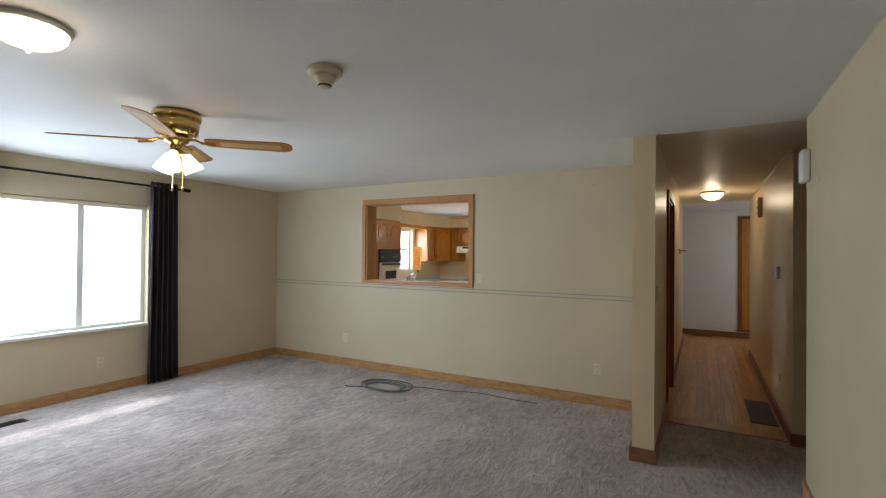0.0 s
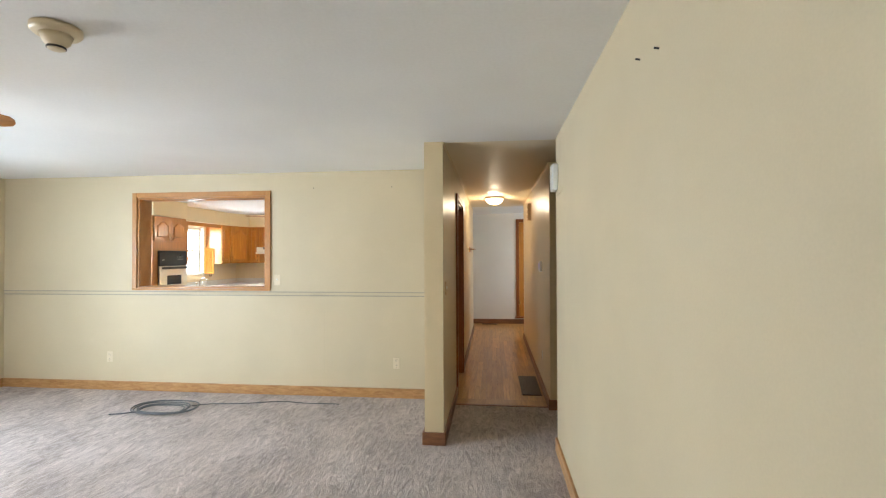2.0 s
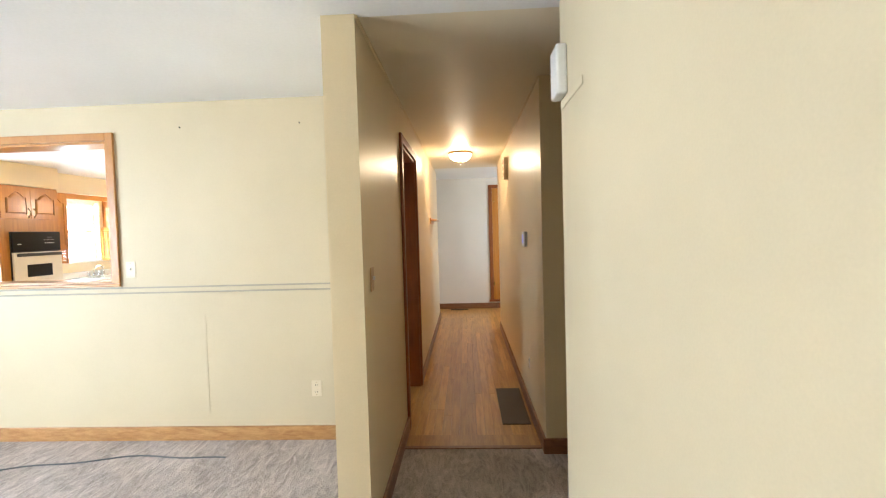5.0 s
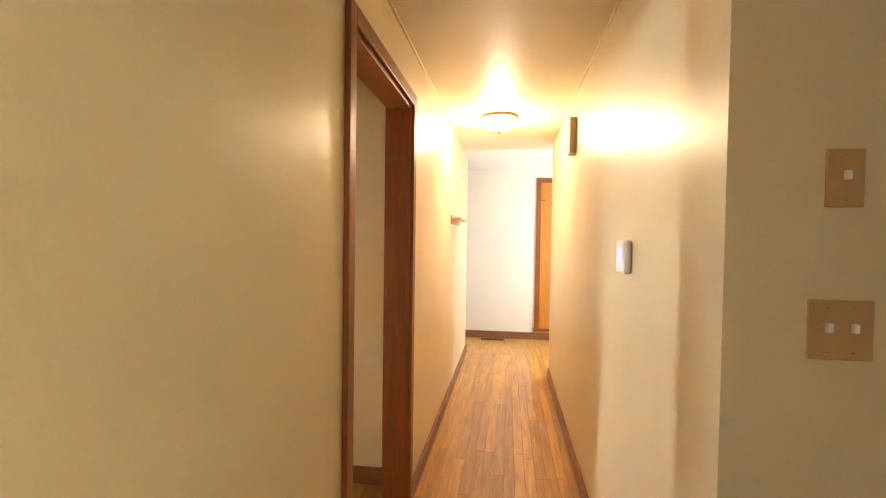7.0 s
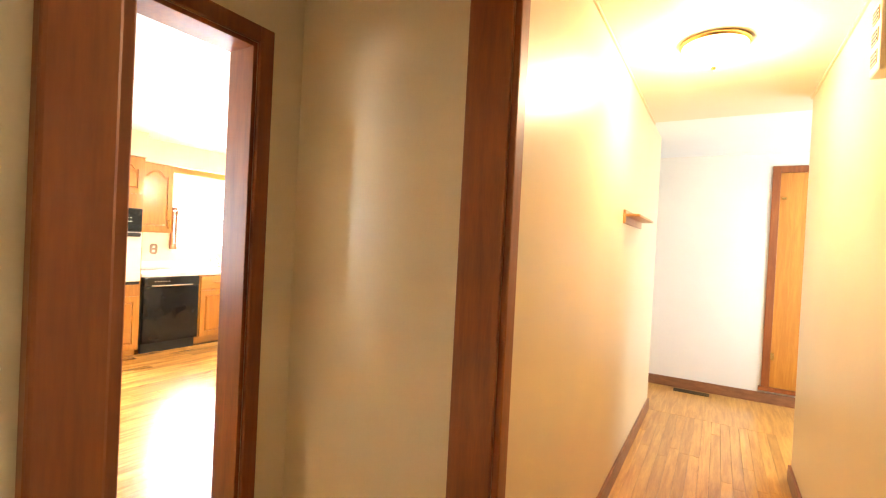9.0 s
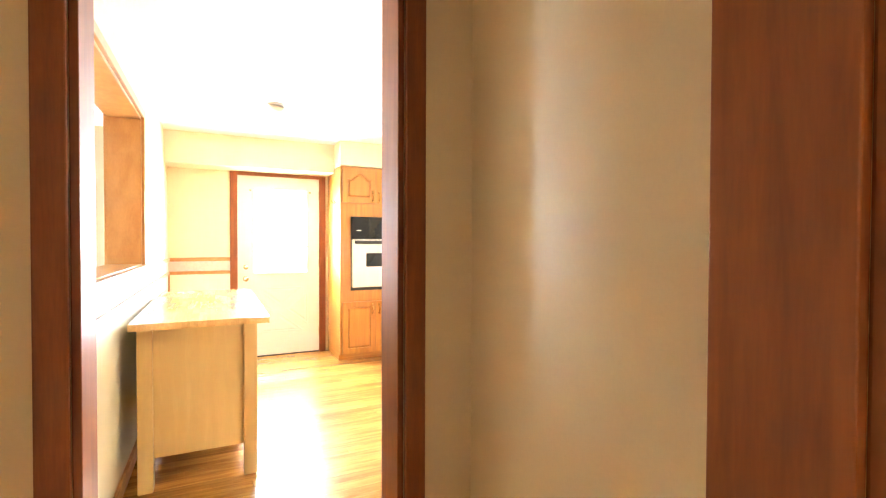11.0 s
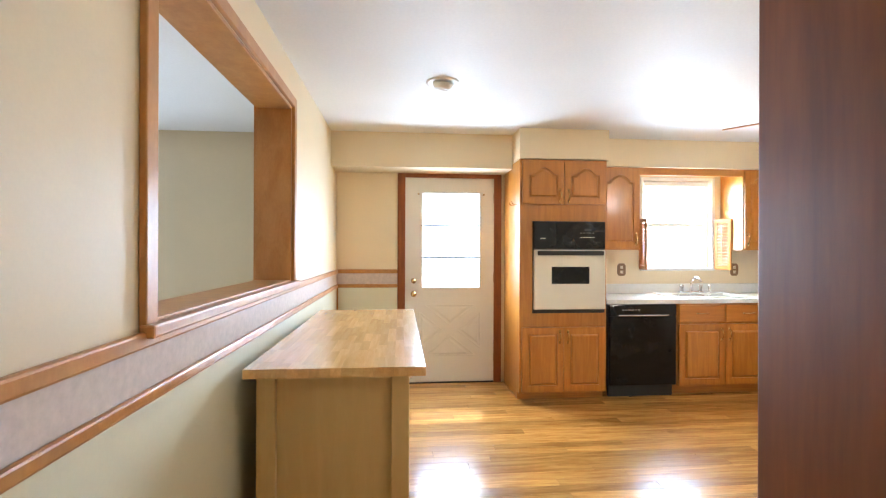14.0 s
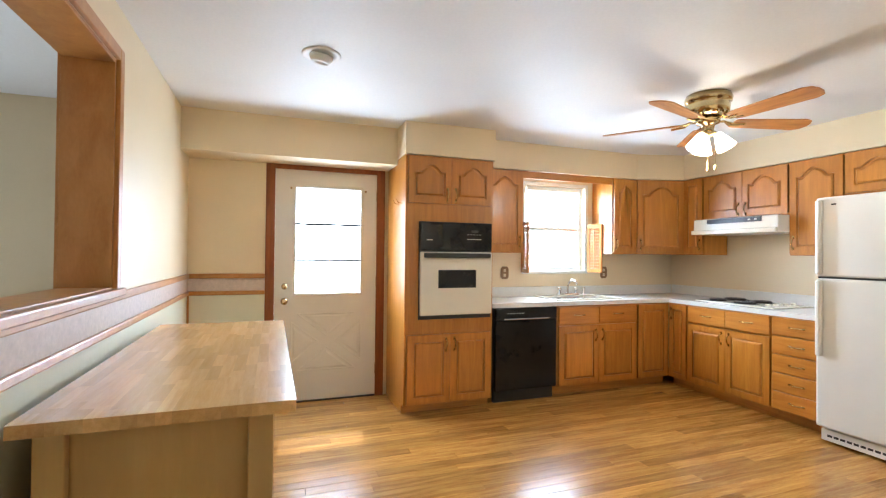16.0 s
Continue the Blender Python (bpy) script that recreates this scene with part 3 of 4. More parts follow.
# ---- cabinets ----
def arch_points(w, h, m, rise, n=14):
    """The inner outline of a frame-and-panel door; rise gives the cathedral arch."""
    pts = [(m, m), (w - m, m)]
    if not rise:
        return pts + [(w - m, h - m), (m, h - m)]
    base = h - m - rise
    for k in range(n + 1):
        s = 1 - 2 * k / n
        x = w / 2 + s * (w / 2 - m)
        a = abs(s)
        z = base + (rise * math.cos(a / 0.72 * math.pi / 2) ** 0.8 if a < 0.72 else 0.0)
        pts.append((x, z))
    return pts


def cabinet_door(parent, m, w, h, rise=0.0, handle=None, wide=False, mname="door"):
    """A frame-and-panel oak door in local xz, front towards -y, placed by m."""
    g = 0.055 if w > 0.2 else 0.045
    inner = arch_points(w, h, g, rise)
    bm = poly([(0, 0), (w, 0), (w, h), (0, h)], 0.010)
    d = 0.021

    def strip(a):
        poly(a, d, bm)
    strip([(0, 0), (w, 0), (w - g, g), (g, g)])
    top = inner[2:]
    strip([(w, 0), (w, h), (top[0][0], h), top[0], (w - g, g)])
    strip([(0, 0), (g, g), top[-1], (top[-1][0], h), (0, h)])
    for p, q in zip(top, top[1:]):
        strip([p, (p[0], h), (q[0], h), q])
    part_door = part(mname, bm, M_OAK, parent)
    part_door.matrix_local = m
    c = Vector((w / 2, h / 2))
    small = [(x + (0.012 if x < w / 2 - 1e-6 else -0.012 if x > w / 2 + 1e-6 else 0), z + (0.012 if z < h / 2 else -0.012)) for x, z in inner]
    pm = poly(small, 0.010, bevel=0.016)
    panel = part("raised_panel", pm, M_OAK, part_door)
    panel.matrix_local = pose(0, -0.0095, 0)
    if handle:
        hx, hz, upright = handle
        bow = []
        for k in range(9):
            s = -1 + 2 * k / 8
            off = 0.048 * s
            out = -d - 0.026 * math.cos(s * math.pi / 2) ** 0.6 if abs(s) < 1 else -d
            bow.append((hx, out, hz + off) if upright else (hx + off, out, hz))
        hb = tube(bow, 0.0055, 7)
        for s in (-1, 1):
            o = 0.048 * s
            add_box(hb, hx - (0.009 if upright else 0.013) + (0 if upright else o), -d - 0.004, hz - (0.013 if upright else 0.009) + (o if upright else 0),
                    hx + (0.009 if upright else 0.013) + (0 if upright else o), -d + 0.001, hz + (0.013 if upright else 0.009) + (o if upright else 0), 0.002)
        part("handle", hb, M_BRASS, part_door, "antique brass handle", smooth=True)
    return part_door


def drawer_front(parent, m, w, h):
    bm = poly([(0, 0), (w, 0), (w, h), (0, h)], 0.019, bevel=0.006)
    f = part("drawer_front", bm, M_OAKH, parent)
    f.matrix_local = m
    bow = [(w / 2 + 0.05 * (-1 + k / 4), -0.022 - 0.024 * math.cos((-1 + k / 4) * math.pi / 2 * 0.999) ** 0.6, h / 2) for k in range(9)]
    hb = tube(bow, 0.0055, 7)
    for s in (-1, 1):
        add_box(hb, w / 2 + 0.05 * s - 0.012, -0.027, h / 2 - 0.008, w / 2 + 0.05 * s + 0.012, -0.021, h / 2 + 0.008, 0.002)
    part("handle", hb, M_NICKEL, f, "polished brass handle", smooth=True)
    return f


# local frames: west runs face +x (local x runs along +y), north runs face -y (local x runs along +x)
def west_unit(name, label, y0, w, front, depth, z0, z1, toe=0.0, cat="cabinet", sides=True):
    root = thing(name, label, cat, (front, y0, 0), rz=90)
    part("carcass", box(0, 0, z0 + toe, w, depth, z1, 0.002), M_OAK, root)
    if toe:
        part("toe_kick", box(0.0, 0.07, 0.0, w, depth, toe), M_OAKH, root)
    return root


def north_unit(name, label, x0, w, front, depth, z0, z1, toe=0.0, cat="cabinet"):
    root = thing(name, label, cat, (x0, front, 0))
    part("carcass", box(0, 0, z0 + toe, w, depth, z1, 0.002), M_OAK, root)
    if toe:
        part("toe_kick", box(0.0, 0.07, 0.0, w, depth, toe), M_OAKH, root)
    return root


CT = 0.885   # counter height
SF, RF = -4.90, 4.65   # faces of the sink run and of the range run


def oven_cabinet():
    w, top = 0.79, 2.13
    root = west_unit("oven_cabinet", "tall honey oak oven cabinet with arched upper doors", 1.815, w, -4.845, 0.61, 0, top, 0.07, sides=False)
    dw = w / 2 - 0.022
    for k in range(2):
        x = 0.02 + k * (dw + 0.004)
        cabinet_door(root, pose(x, 0, 1.735), dw, 0.375, 0.06, (dw - 0.035 if k == 0 else 0.035, 0.075, True))
        cabinet_door(root, pose(x, 0, 0.085), dw, 0.565, 0.0, (dw - 0.035 if k == 0 else 0.035, 0.48, True))
    ov = thing("wall_oven", "built-in wall oven with a black control panel and cream door", "oven", (-4.845, 1.93, 0), rz=90)
    part("trim_frame", box(0, -0.012, 0.775, 0.655, 0, 1.585, 0.003), M_DARK, ov)
    part("control_panel", box(0.005, -0.035, 1.345, 0.65, -0.012, 1.58, 0.005), M_BLACK, ov, "glossy black control panel")
    for i in range(5):
        part("button", box(0.42 + 0.028 * i, -0.037, 1.44, 0.438 + 0.028 * i, -0.035, 1.446), M_ENAMEL, ov)
        part("button", box(0.42 + 0.028 * i, -0.037, 1.48, 0.432 + 0.028 * i, -0.035, 1.484), M_ENAMEL, ov)
    part("clock", box(0.46, -0.0375, 1.50, 0.52, -0.035, 1.52), M_DARK, ov)
    part("name_plate", box(0.06, -0.0365, 1.43, 0.11, -0.035, 1.437), M_ENAMEL, ov)
    d = part("oven_door", box(0.005, -0.045, 0.81, 0.65, -0.012, 1.335, 0.008), M_ENAMEL, ov, "cream enamel door")
    part("door_window", box(0.16, -0.048, 1.035, 0.50, -0.045, 1.185, 0.0012), M_BLACK, d)
    part("door_handle", box(0.03, -0.075, 1.285, 0.625, -0.05, 1.325, 0.008), M_DARK, d)
    part("handle_post", box(0.06, -0.052, 1.29, 0.09, -0.044, 1.32), M_DARK, d)
    part("handle_post", box(0.565, -0.052, 1.29, 0.595, -0.044, 1.32), M_DARK, d)
    for x in (-4.95, -5.05):
        hk = thing("coat_hook", "small brass hook on the side of the oven cabinet", "hook", (x, 1.818, 1.74), group="hooks on the cabinet")
        part("hook", tube([(0, 0, 0), (0, -0.03, 0.0), (0, -0.045, 0.012), (0, -0.05, 0.03)], 0.004, 6), M_BRASS, hk)


oven_cabinet()


def dishwasher():
    root = thing("dishwasher", "glossy black built-in dishwasher", "dishwasher", (SF, 2.645, 0), rz=90)
    part("body", box(0, 0.0, 0.10, 0.645, 0.5, 0.84), M_DARK, root)
    part("door", box(0.01, -0.03, 0.11, 0.635, 0, 0.73, 0.006), M_BLACK, root)
    part("control_strip", box(0.01, -0.034, 0.735, 0.635, 0, 0.84, 0.006), M_BLACK, root)
    part("kick_plate", box(0.02, 0.02, 0.0, 0.625, 0.06, 0.10), M_DARK, root)
    part("handle", tube([(0.09, -0.036, 0.745), (0.12, -0.055, 0.745), (0.525, -0.055, 0.745), (0.555, -0.036, 0.745)], 0.008, 8), M_CHROME, root, "chrome bar handle")
    part("latch", lathe([(0.035, 0), (0.035, 0.006), (0.028, 0.012)], 16, at=(0.32, -0.045, 0.715)), M_BLACK, root)
    for i in range(6):
        part("button", box(0.12 + 0.03 * i, -0.036, 0.79, 0.135 + 0.03 * i, -0.034, 0.795), M_ENAMEL, root)


dishwasher()


def sink_base():
    w = 0.93
    root = west_unit("sink_cabinet", "honey oak sink cabinet with two doors and false drawers", 3.30, w, SF, 0.57, 0, 0.845, 0.09)
    dw = w / 2 - 0.018
    for k in range(2):
        x = 0.015 + k * (dw + 0.006)
        cabinet_door(root, pose(x, 0, 0.10), dw, 0.555, 0, (dw - 0.035 if k == 0 else 0.035, 0.46, True))
        drawer_front(root, pose(x, 0, 0.675), dw, 0.155)
    c = west_unit("corner_base_cabinet", "honey oak corner base cabinet", 4.232, 0.418, SF, 0.57, 0, 0.845, 0.09)
    cabinet_door(c, pose(0.01, 0, 0.10), 0.385, 0.73, 0)
    c = north_unit("corner_base_cabinet", "honey oak corner base cabinet", SF + 0.002, 0.24, RF, 0.62, 0, 0.845, 0.09)
    cabinet_door(c, pose(0.03, 0, 0.10), 0.20, 0.73, 0, (0.022, 0.64, True))


sink_base()


def range_base():
    w = 0.82
    root = north_unit("range_base_cabinet", "honey oak base cabinet below the cooktop", -4.655, w, RF, 0.62, 0, 0.845, 0.09)
    dw = w / 2 - 0.012
    for k in range(2):
        x = 0.01 + k * (dw + 0.004)
        cabinet_door(root, pose(x, 0, 0.10), dw, 0.565, 0, (dw - 0.035 if k == 0 else 0.035, 0.48, True))
        drawer_front(root, pose(x, 0, 0.68), dw, 0.155)
    root = north_unit("drawer_cabinet", "honey oak cabinet with five drawers", -3.832, 0.40, RF, 0.62, 0, 0.845, 0.09)
    for k in range(5):
        drawer_front(root, pose(0.01, 0, 0.10 + 0.149 * k), 0.38, 0.14)


range_base()


def countertop():
    root = thing("countertop", "white laminate L-shaped countertop with backsplash", "countertop")
    bm = bmesh.new()
    add_box(bm, WK + 0.002, 2.625, 0.846, SF + 0.03, RF - 0.03, CT)
    add_box(bm, WK + 0.002, RF - 0.03, 0.846, -3.43, NORTH - 0.002, CT)
    part("worktop", bm, M_COUNTER, root)
    part("backsplash", box(WK + 0.002, 2.625, CT, WK + 0.022, NORTH - 0.022, CT + 0.10, 0.004), M_COUNTER, root)
    part("backsplash", box(WK + 0.022, NORTH - 0.022, CT, -3.43, NORTH - 0.002, CT + 0.10, 0.004), M_COUNTER, root)


countertop()


def sink_and_tap():
    s = thing("sink", "white enamel drop-in kitchen sink", "sink", (-5.17, 3.72, CT))
    bm = bmesh.new()
    for a in ((-0.22, -0.38, 0.22, -0.34), (-0.22, 0.34, 0.22, 0.38), (-0.22, -0.34, -0.14, 0.34), (0.18, -0.34, 0.22, 0.34)):
        add_box(bm, a[0], a[1], 0.0005, a[2], a[3], 0.014, 0.005)
    part("rim", bm, M_ENAMEL, s)
    part("basin", box(-0.139, -0.339, 0.0008, 0.179, 0.339, 0.004), M_CHROME, s)
    t = thing("kitchen_faucet", "chrome two-handle kitchen faucet with arched spout", "faucet", (-5.33, 3.72, CT + 0.014))
    part("base", box(-0.025, -0.13, 0, 0.025, 0.13, 0.02, 0.008), M_CHROME, t)
    pts = [(0, 0, 0.02), (0.0, 0, 0.07)] + [(0.09 - 0.09 * math.cos(a), 0.0, 0.08 + 0.08 * math.sin(a)) for a in (0.2, 0.6, 1.0, 1.4, 1.8, 2.2, 2.5)]
    part("spout", tube(pts, 0.012, 10), M_CHROME, t, smooth=True)
    for y in (-0.1, 0.1):
        part("tap_handle", lathe([(0.018, 0), (0.014, 0.03), (0.022, 0.04), (0.02, 0.06), (0.005, 0.066)], 14, at=(0, y, 0.02)), M_CHROME, t, smooth=True)
    part("sprayer", lathe([(0.018, 0), (0.012, 0.02), (0.016, 0.07), (0.01, 0.08)], 12, at=(0, 0.2, 0)), M_CHROME, t, smooth=True)


sink_and_tap()


def cooktop():
    root = thing("electric_cooktop", "white electric cooktop with four black coil burners", "cooktop", (-4.25, 4.96, CT))
    part("plate", box(-0.38, -0.25, 0.0005, 0.38, 0.25, 0.012, 0.005), M_ENAMEL, root)
    for x, y, r in ((-0.24, -0.11, 0.075), (-0.24, 0.12, 0.095), (0.03, -0.11, 0.095), (0.03, 0.12, 0.075)):
        b = part("drip_pan", lathe([(r + 0.02, 0.012), (r + 0.02, 0.017), (r, 0.013)], 24, at=(x, y, 0)), M_DARK, root)
        pts = [(x + (0.015 + (r - 0.015) * k / 60) * math.cos(k * 0.42), y + (0.015 + (r - 0.015) * k / 60) * math.sin(k * 0.42), 0.022) for k in range(61)]
        part("coil", tube(pts, 0.009, 6), M_DARK, b)
    for y in (-0.16, -0.06, 0.06, 0.16):
        part("knob", lathe([(0.022, 0.012), (0.02, 0.028), (0.016, 0.032)], 14, at=(0.27, y, 0)), M_ENAMEL, root)


cooktop()


def wall_cabinets():
    D = 0.325
    z0, z1 = 1.335, 2.13
    u = west_unit("wall_cabinet", "honey oak wall cabinet with an arched door", 2.64, 0.43, -5.14, D, z0, z1)
    cabinet_door(u, pose(0.01, 0, z0 + 0.015), 0.41, z1 - z0 - 0.03, 0.07, (0.375, 0.09, True))
    u = west_unit("wall_cabinet", "honey oak wall cabinet beside the window", 4.13, 0.30, -5.14, D, z0, z1)
    cabinet_door(u, pose(0.01, 0, z0 + 0.015), 0.28, z1 - z0 - 0.03, 0.06, (0.03, 0.09, True))
    v = thing("window_valance", "oak valance board between the wall cabinets", "valance", (-5.14, 3.07, 0), rz=90)
    part("board", box(0, 0, 2.06, 1.06, 0.018, 2.13, 0.002), M_OAKH, v)
    # diagonal corner
    a, b = Vector((-5.14, 4.432)), Vector((-4.99, 4.948))
    root = thing("corner_wall_cabinet", "honey oak corner wall cabinet with an arched door", "cabinet", (a.x, a.y, 0), rz=math.degrees(math.atan2(b.y - a.y, b.x - a.x)))
    bm = bmesh.new()
    inv = root.matrix_world.inverted()
    pts = [inv @ Vector((x, y, z0)) for x, y in (a, b, (-4.99, NORTH - 0.002), (WK + 0.002, NORTH - 0.002), (WK + 0.002, a.y))]
    f = bm.faces.new([bm.verts.new(p) for p in pts])
    r = bmesh.ops.extrude_face_region(bm, geom=[f])
    bmesh.ops.translate(bm, vec=(0, 0, z1 - z0), verts=[q for q in r["geom"] if isinstance(q, bmesh.types.BMVert)])
    part("carcass", bm, M_OAK, root)
    wd = (b - a).length
    cabinet_door(root, pose(0.015, 0, z0 + 0.015), wd - 0.03, z1 - z0 - 0.03, 0.09, (0.035, 0.09, True))
    u = north_unit("wall_cabinet", "narrow honey oak wall cabinet", -4.988, 0.25, 4.95, D, z0, z1)
    cabinet_door(u, pose(0.008, 0, z0 + 0.015), 0.234, z1 - z0 - 0.03, 0, (0.205, 0.09, True))
    u = north_unit("wall_cabinet", "short honey oak wall cabinet above the range hood", -4.736, 0.84, 4.95, D, 1.685, z1)
    for k in range(2):
        cabinet_door(u, pose(0.008 + 0.414 * k, 0, 1.70), 0.41, 0.415, 0.07, (0.375 if k == 0 else 0.035, 0.07, True))
    u = north_unit("wall_cabinet", "honey oak wall cabinet with an arched door", -3.894, 0.41, 4.95, D, z0, z1)
    cabinet_door(u, pose(0.008, 0, z0 + 0.015), 0.394, z1 - z0 - 0.03, 0.07, (0.03, 0.09, True))
    u = north_unit("wall_cabinet", "short honey oak wall cabinet above the refrigerator", -3.482, 0.90, 4.95, D, 1.80, z1)
    for k in range(2):
        cabinet_door(u, pose(0.008 + 0.444 * k, 0, 1.815), 0.44, 0.30, 0.06)
    h = thing("range_hood", "cream under-cabinet range hood with a black vent strip", "range hood", (-4.735, 4.80, 0))
    part("shell", box(0, 0.0, 1.535, 0.84, 0.47, 1.684, 0.012), M_ENAMEL, h)
    part("vent_strip", box(0.16, -0.008, 1.634, 0.70, 0.0, 1.676, 0.001), M_DARK, h)
    part("lip", box(0, -0.035, 1.535, 0.84, 0.0, 1.575, 0.008), M_ENAMEL, h)
    for x in (0.58, 0.64):
        part("switch", box(x, -0.013, 1.648, x + 0.025, -0.008, 1.662, 0.002), M_ENAMEL, h)


wall_cabinets()


def shutter(y, ang, name="shutter"):
    root = thing("window_shutter", "folded oak louvred shutter beside the kitchen window", "shutter", (WK + 0.016, y, 1.135), group="shutters at the window", rz=ang)
    for x in (0, 0.15):
        part("stile", box(x, -0.01, 0, x + 0.03, 0.01, 0.52, 0.003), M_OAK, root)
    for z in (0, 0.48):
        part("rail", box(0.03, -0.01, z, 0.15, 0.01, z + 0.04, 0.003), M_OAKH, root)
    for k in range(13):
        bm = box(0.03, -0.017, -0.002, 0.15, 0.017, 0.002)
        bmesh.ops.rotate(bm, cent=(0, 0, 0), matrix=Matrix.Rotation(radians(58), 3, 'X'), verts=bm.verts[:])
        bmesh.ops.translate(bm, vec=(0, 0, 0.06 + 0.033 * k), verts=bm.verts[:])
        part("louvre", bm, M_OAK, root)
    part("tilt_bar", box(0.086, -0.022, 0.06, 0.096, -0.014, 0.46, 0.002), M_OAK, root)
    part("knob", lathe([(0.006, 0), (0.01, 0.012), (0.004, 0.018)], 10, at=(0.165, 0, 0.2)), M_WHITE, root)


shutter(4.06, 20)
shutter(3.24, -8)


def outlet_plate(name, label, m, material, w=0.07, h=0.115, kind="outlet", gang=1, category="outlet", scalloped=False):
    """A wall plate in local xz, front towards -y."""
    root = new(name)
    root.matrix_world = m
    tagged(root, label, category)
    if scalloped:
        outline = [(-w / 2, -h * 0.32), (-w * 0.3, -h / 2), (w * 0.3, -h / 2), (w / 2, -h * 0.32), (w / 2, h * 0.32), (w * 0.3, h / 2), (-w * 0.3, h / 2), (-w / 2, h * 0.32)]
        part("plate", poly(outline, 0.006, bevel=0.002), material, root)
    else:
        part("plate", box(-w / 2, -0.006, -h / 2, w / 2, -0.0005, h / 2, 0.003), material, root)
    for g in range(gang):
        x = (g - (gang - 1) / 2) * 0.046
        if kind == "outlet":
            for z in (-0.025, 0.025):
                s = part("socket", box(x - 0.014, -0.0085, z - 0.014, x + 0.014, -0.006, z + 0.014, 0.001), M_PLATE, root)
                for dx in (-0.006, 0.006):
                    part("slot", box(x + dx - 0.0015, -0.0092, z - 0.005, x + dx + 0.0015, -0.0085, z + 0.005), M_DARK, s)
        else:
            part("toggle", box(x - 0.005, -0.018, -0.004, x + 0.005, -0.006, 0.014, 0.002), M_WHITE, root)
            part("slot_frame", box(x - 0.008, -0.0072, -0.014, x + 0.008, -0.006, 0.014, 0.0005), material, root)
        for z in (-0.044, 0.044):
            part("screw", lathe([(0.0035, -0.0005), (0.0025, 0.001)], 8, at=(x, -0.0065, z)), M_BRASS, root)
    return root


outlet_plate("wall_outlet", "ivory duplex outlet on the beige wall", pose(-0.62, PS, 0.365), M_PLATE)
outlet_plate("wall_outlet", "ivory duplex outlet on the beige wall", pose(-3.90, PS, 0.37), M_PLATE)
outlet_plate("light_switch", "ivory switch beside the serving opening", pose(-1.93, PS, 1.235), M_PLATE, kind="switch", category="light switch")
outlet_plate("wall_outlet", "ivory duplex outlet below the window", pose(WL, -2.36, 0.33, 0, 0, 90), M_PLATE)
outlet_plate("light_switch", "tan switch plate on the hall wall", pose(0.0, -1.03, 1.225, 0, 0, 90), M_PLATEB, kind="switch", category="light switch")
outlet_plate("light_switch", "small tan dimmer plate", pose(1.155, -0.27, 1.555), M_PLATEB, kind="switch", category="light switch")
outlet_plate("light_switch", "tan double switch plate", pose(1.155, -0.27, 1.255), M_PLATEB, w=0.12, h=0.12, kind="switch", gang=2, category="light switch")
outlet_plate("wall_outlet", "small white outlet low on the hall wall", pose(HALL_R, 0.45, 0.38, 0, 0, -90), M_WHITE, w=0.05, h=0.09)
outlet_plate("wall_outlet", "bronze scalloped outlet plate above the counter", pose(WK, 3.05, 1.13, 0, 0, 90), M_PLATEC, w=0.09, h=0.13, scalloped=True)
outlet_plate("wall_outlet", "bronze scalloped outlet plate above the counter", pose(WK, 4.29, 1.13, 0, 0, 90), M_PLATEC, w=0.09, h=0.13, scalloped=True)


# ---- refrigerator and island ----
def refrigerator():
    w = 0.76
    root = thing("refrigerator", "white top-freezer refrigerator with textured doors", "refrigerator", (-3.415, 4.50, 0))
    part("cabinet", box(0.005, 0.055, 0.03, w - 0.005, 0.72, 1.74, 0.008), M_FRIDGE, root)
    f = part("freezer_door", box(0, -0.01, 1.185, w, 0.05, 1.75, 0.014), M_FRIDGE, root)
    d = part("fridge_door", box(0, -0.01, 0.115, w, 0.05, 1.172, 0.014), M_FRIDGE, root)
    part("handle", box(0.015, -0.05, 1.20, 0.05, -0.008, 1.73, 0.012), M_FRIDGE, f)
    part("handle", box(0.015, -0.05, 0.62, 0.05, -0.008, 1.16, 0.012), M_FRIDGE, d)
    part("badge", box(0.10, -0.0125, 1.69, 0.13, -0.01, 1.70), M_DARK, f)
    part("gasket", box(0.01, 0.0, 1.172, w - 0.01, 0.05, 1.185), M_DARK, root)
    g = part("base_grille", box(0.02, 0.02, 0.02, w - 0.02, 0.05, 0.10, 0.004), M_FRIDGE, root)
    for k in range(16):
        part("slot", box(0.06 + 0.04 * k, 0.0185, 0.05, 0.09 + 0.04 * k, 0.02, 0.065), M_DARK, g)


refrigerator()


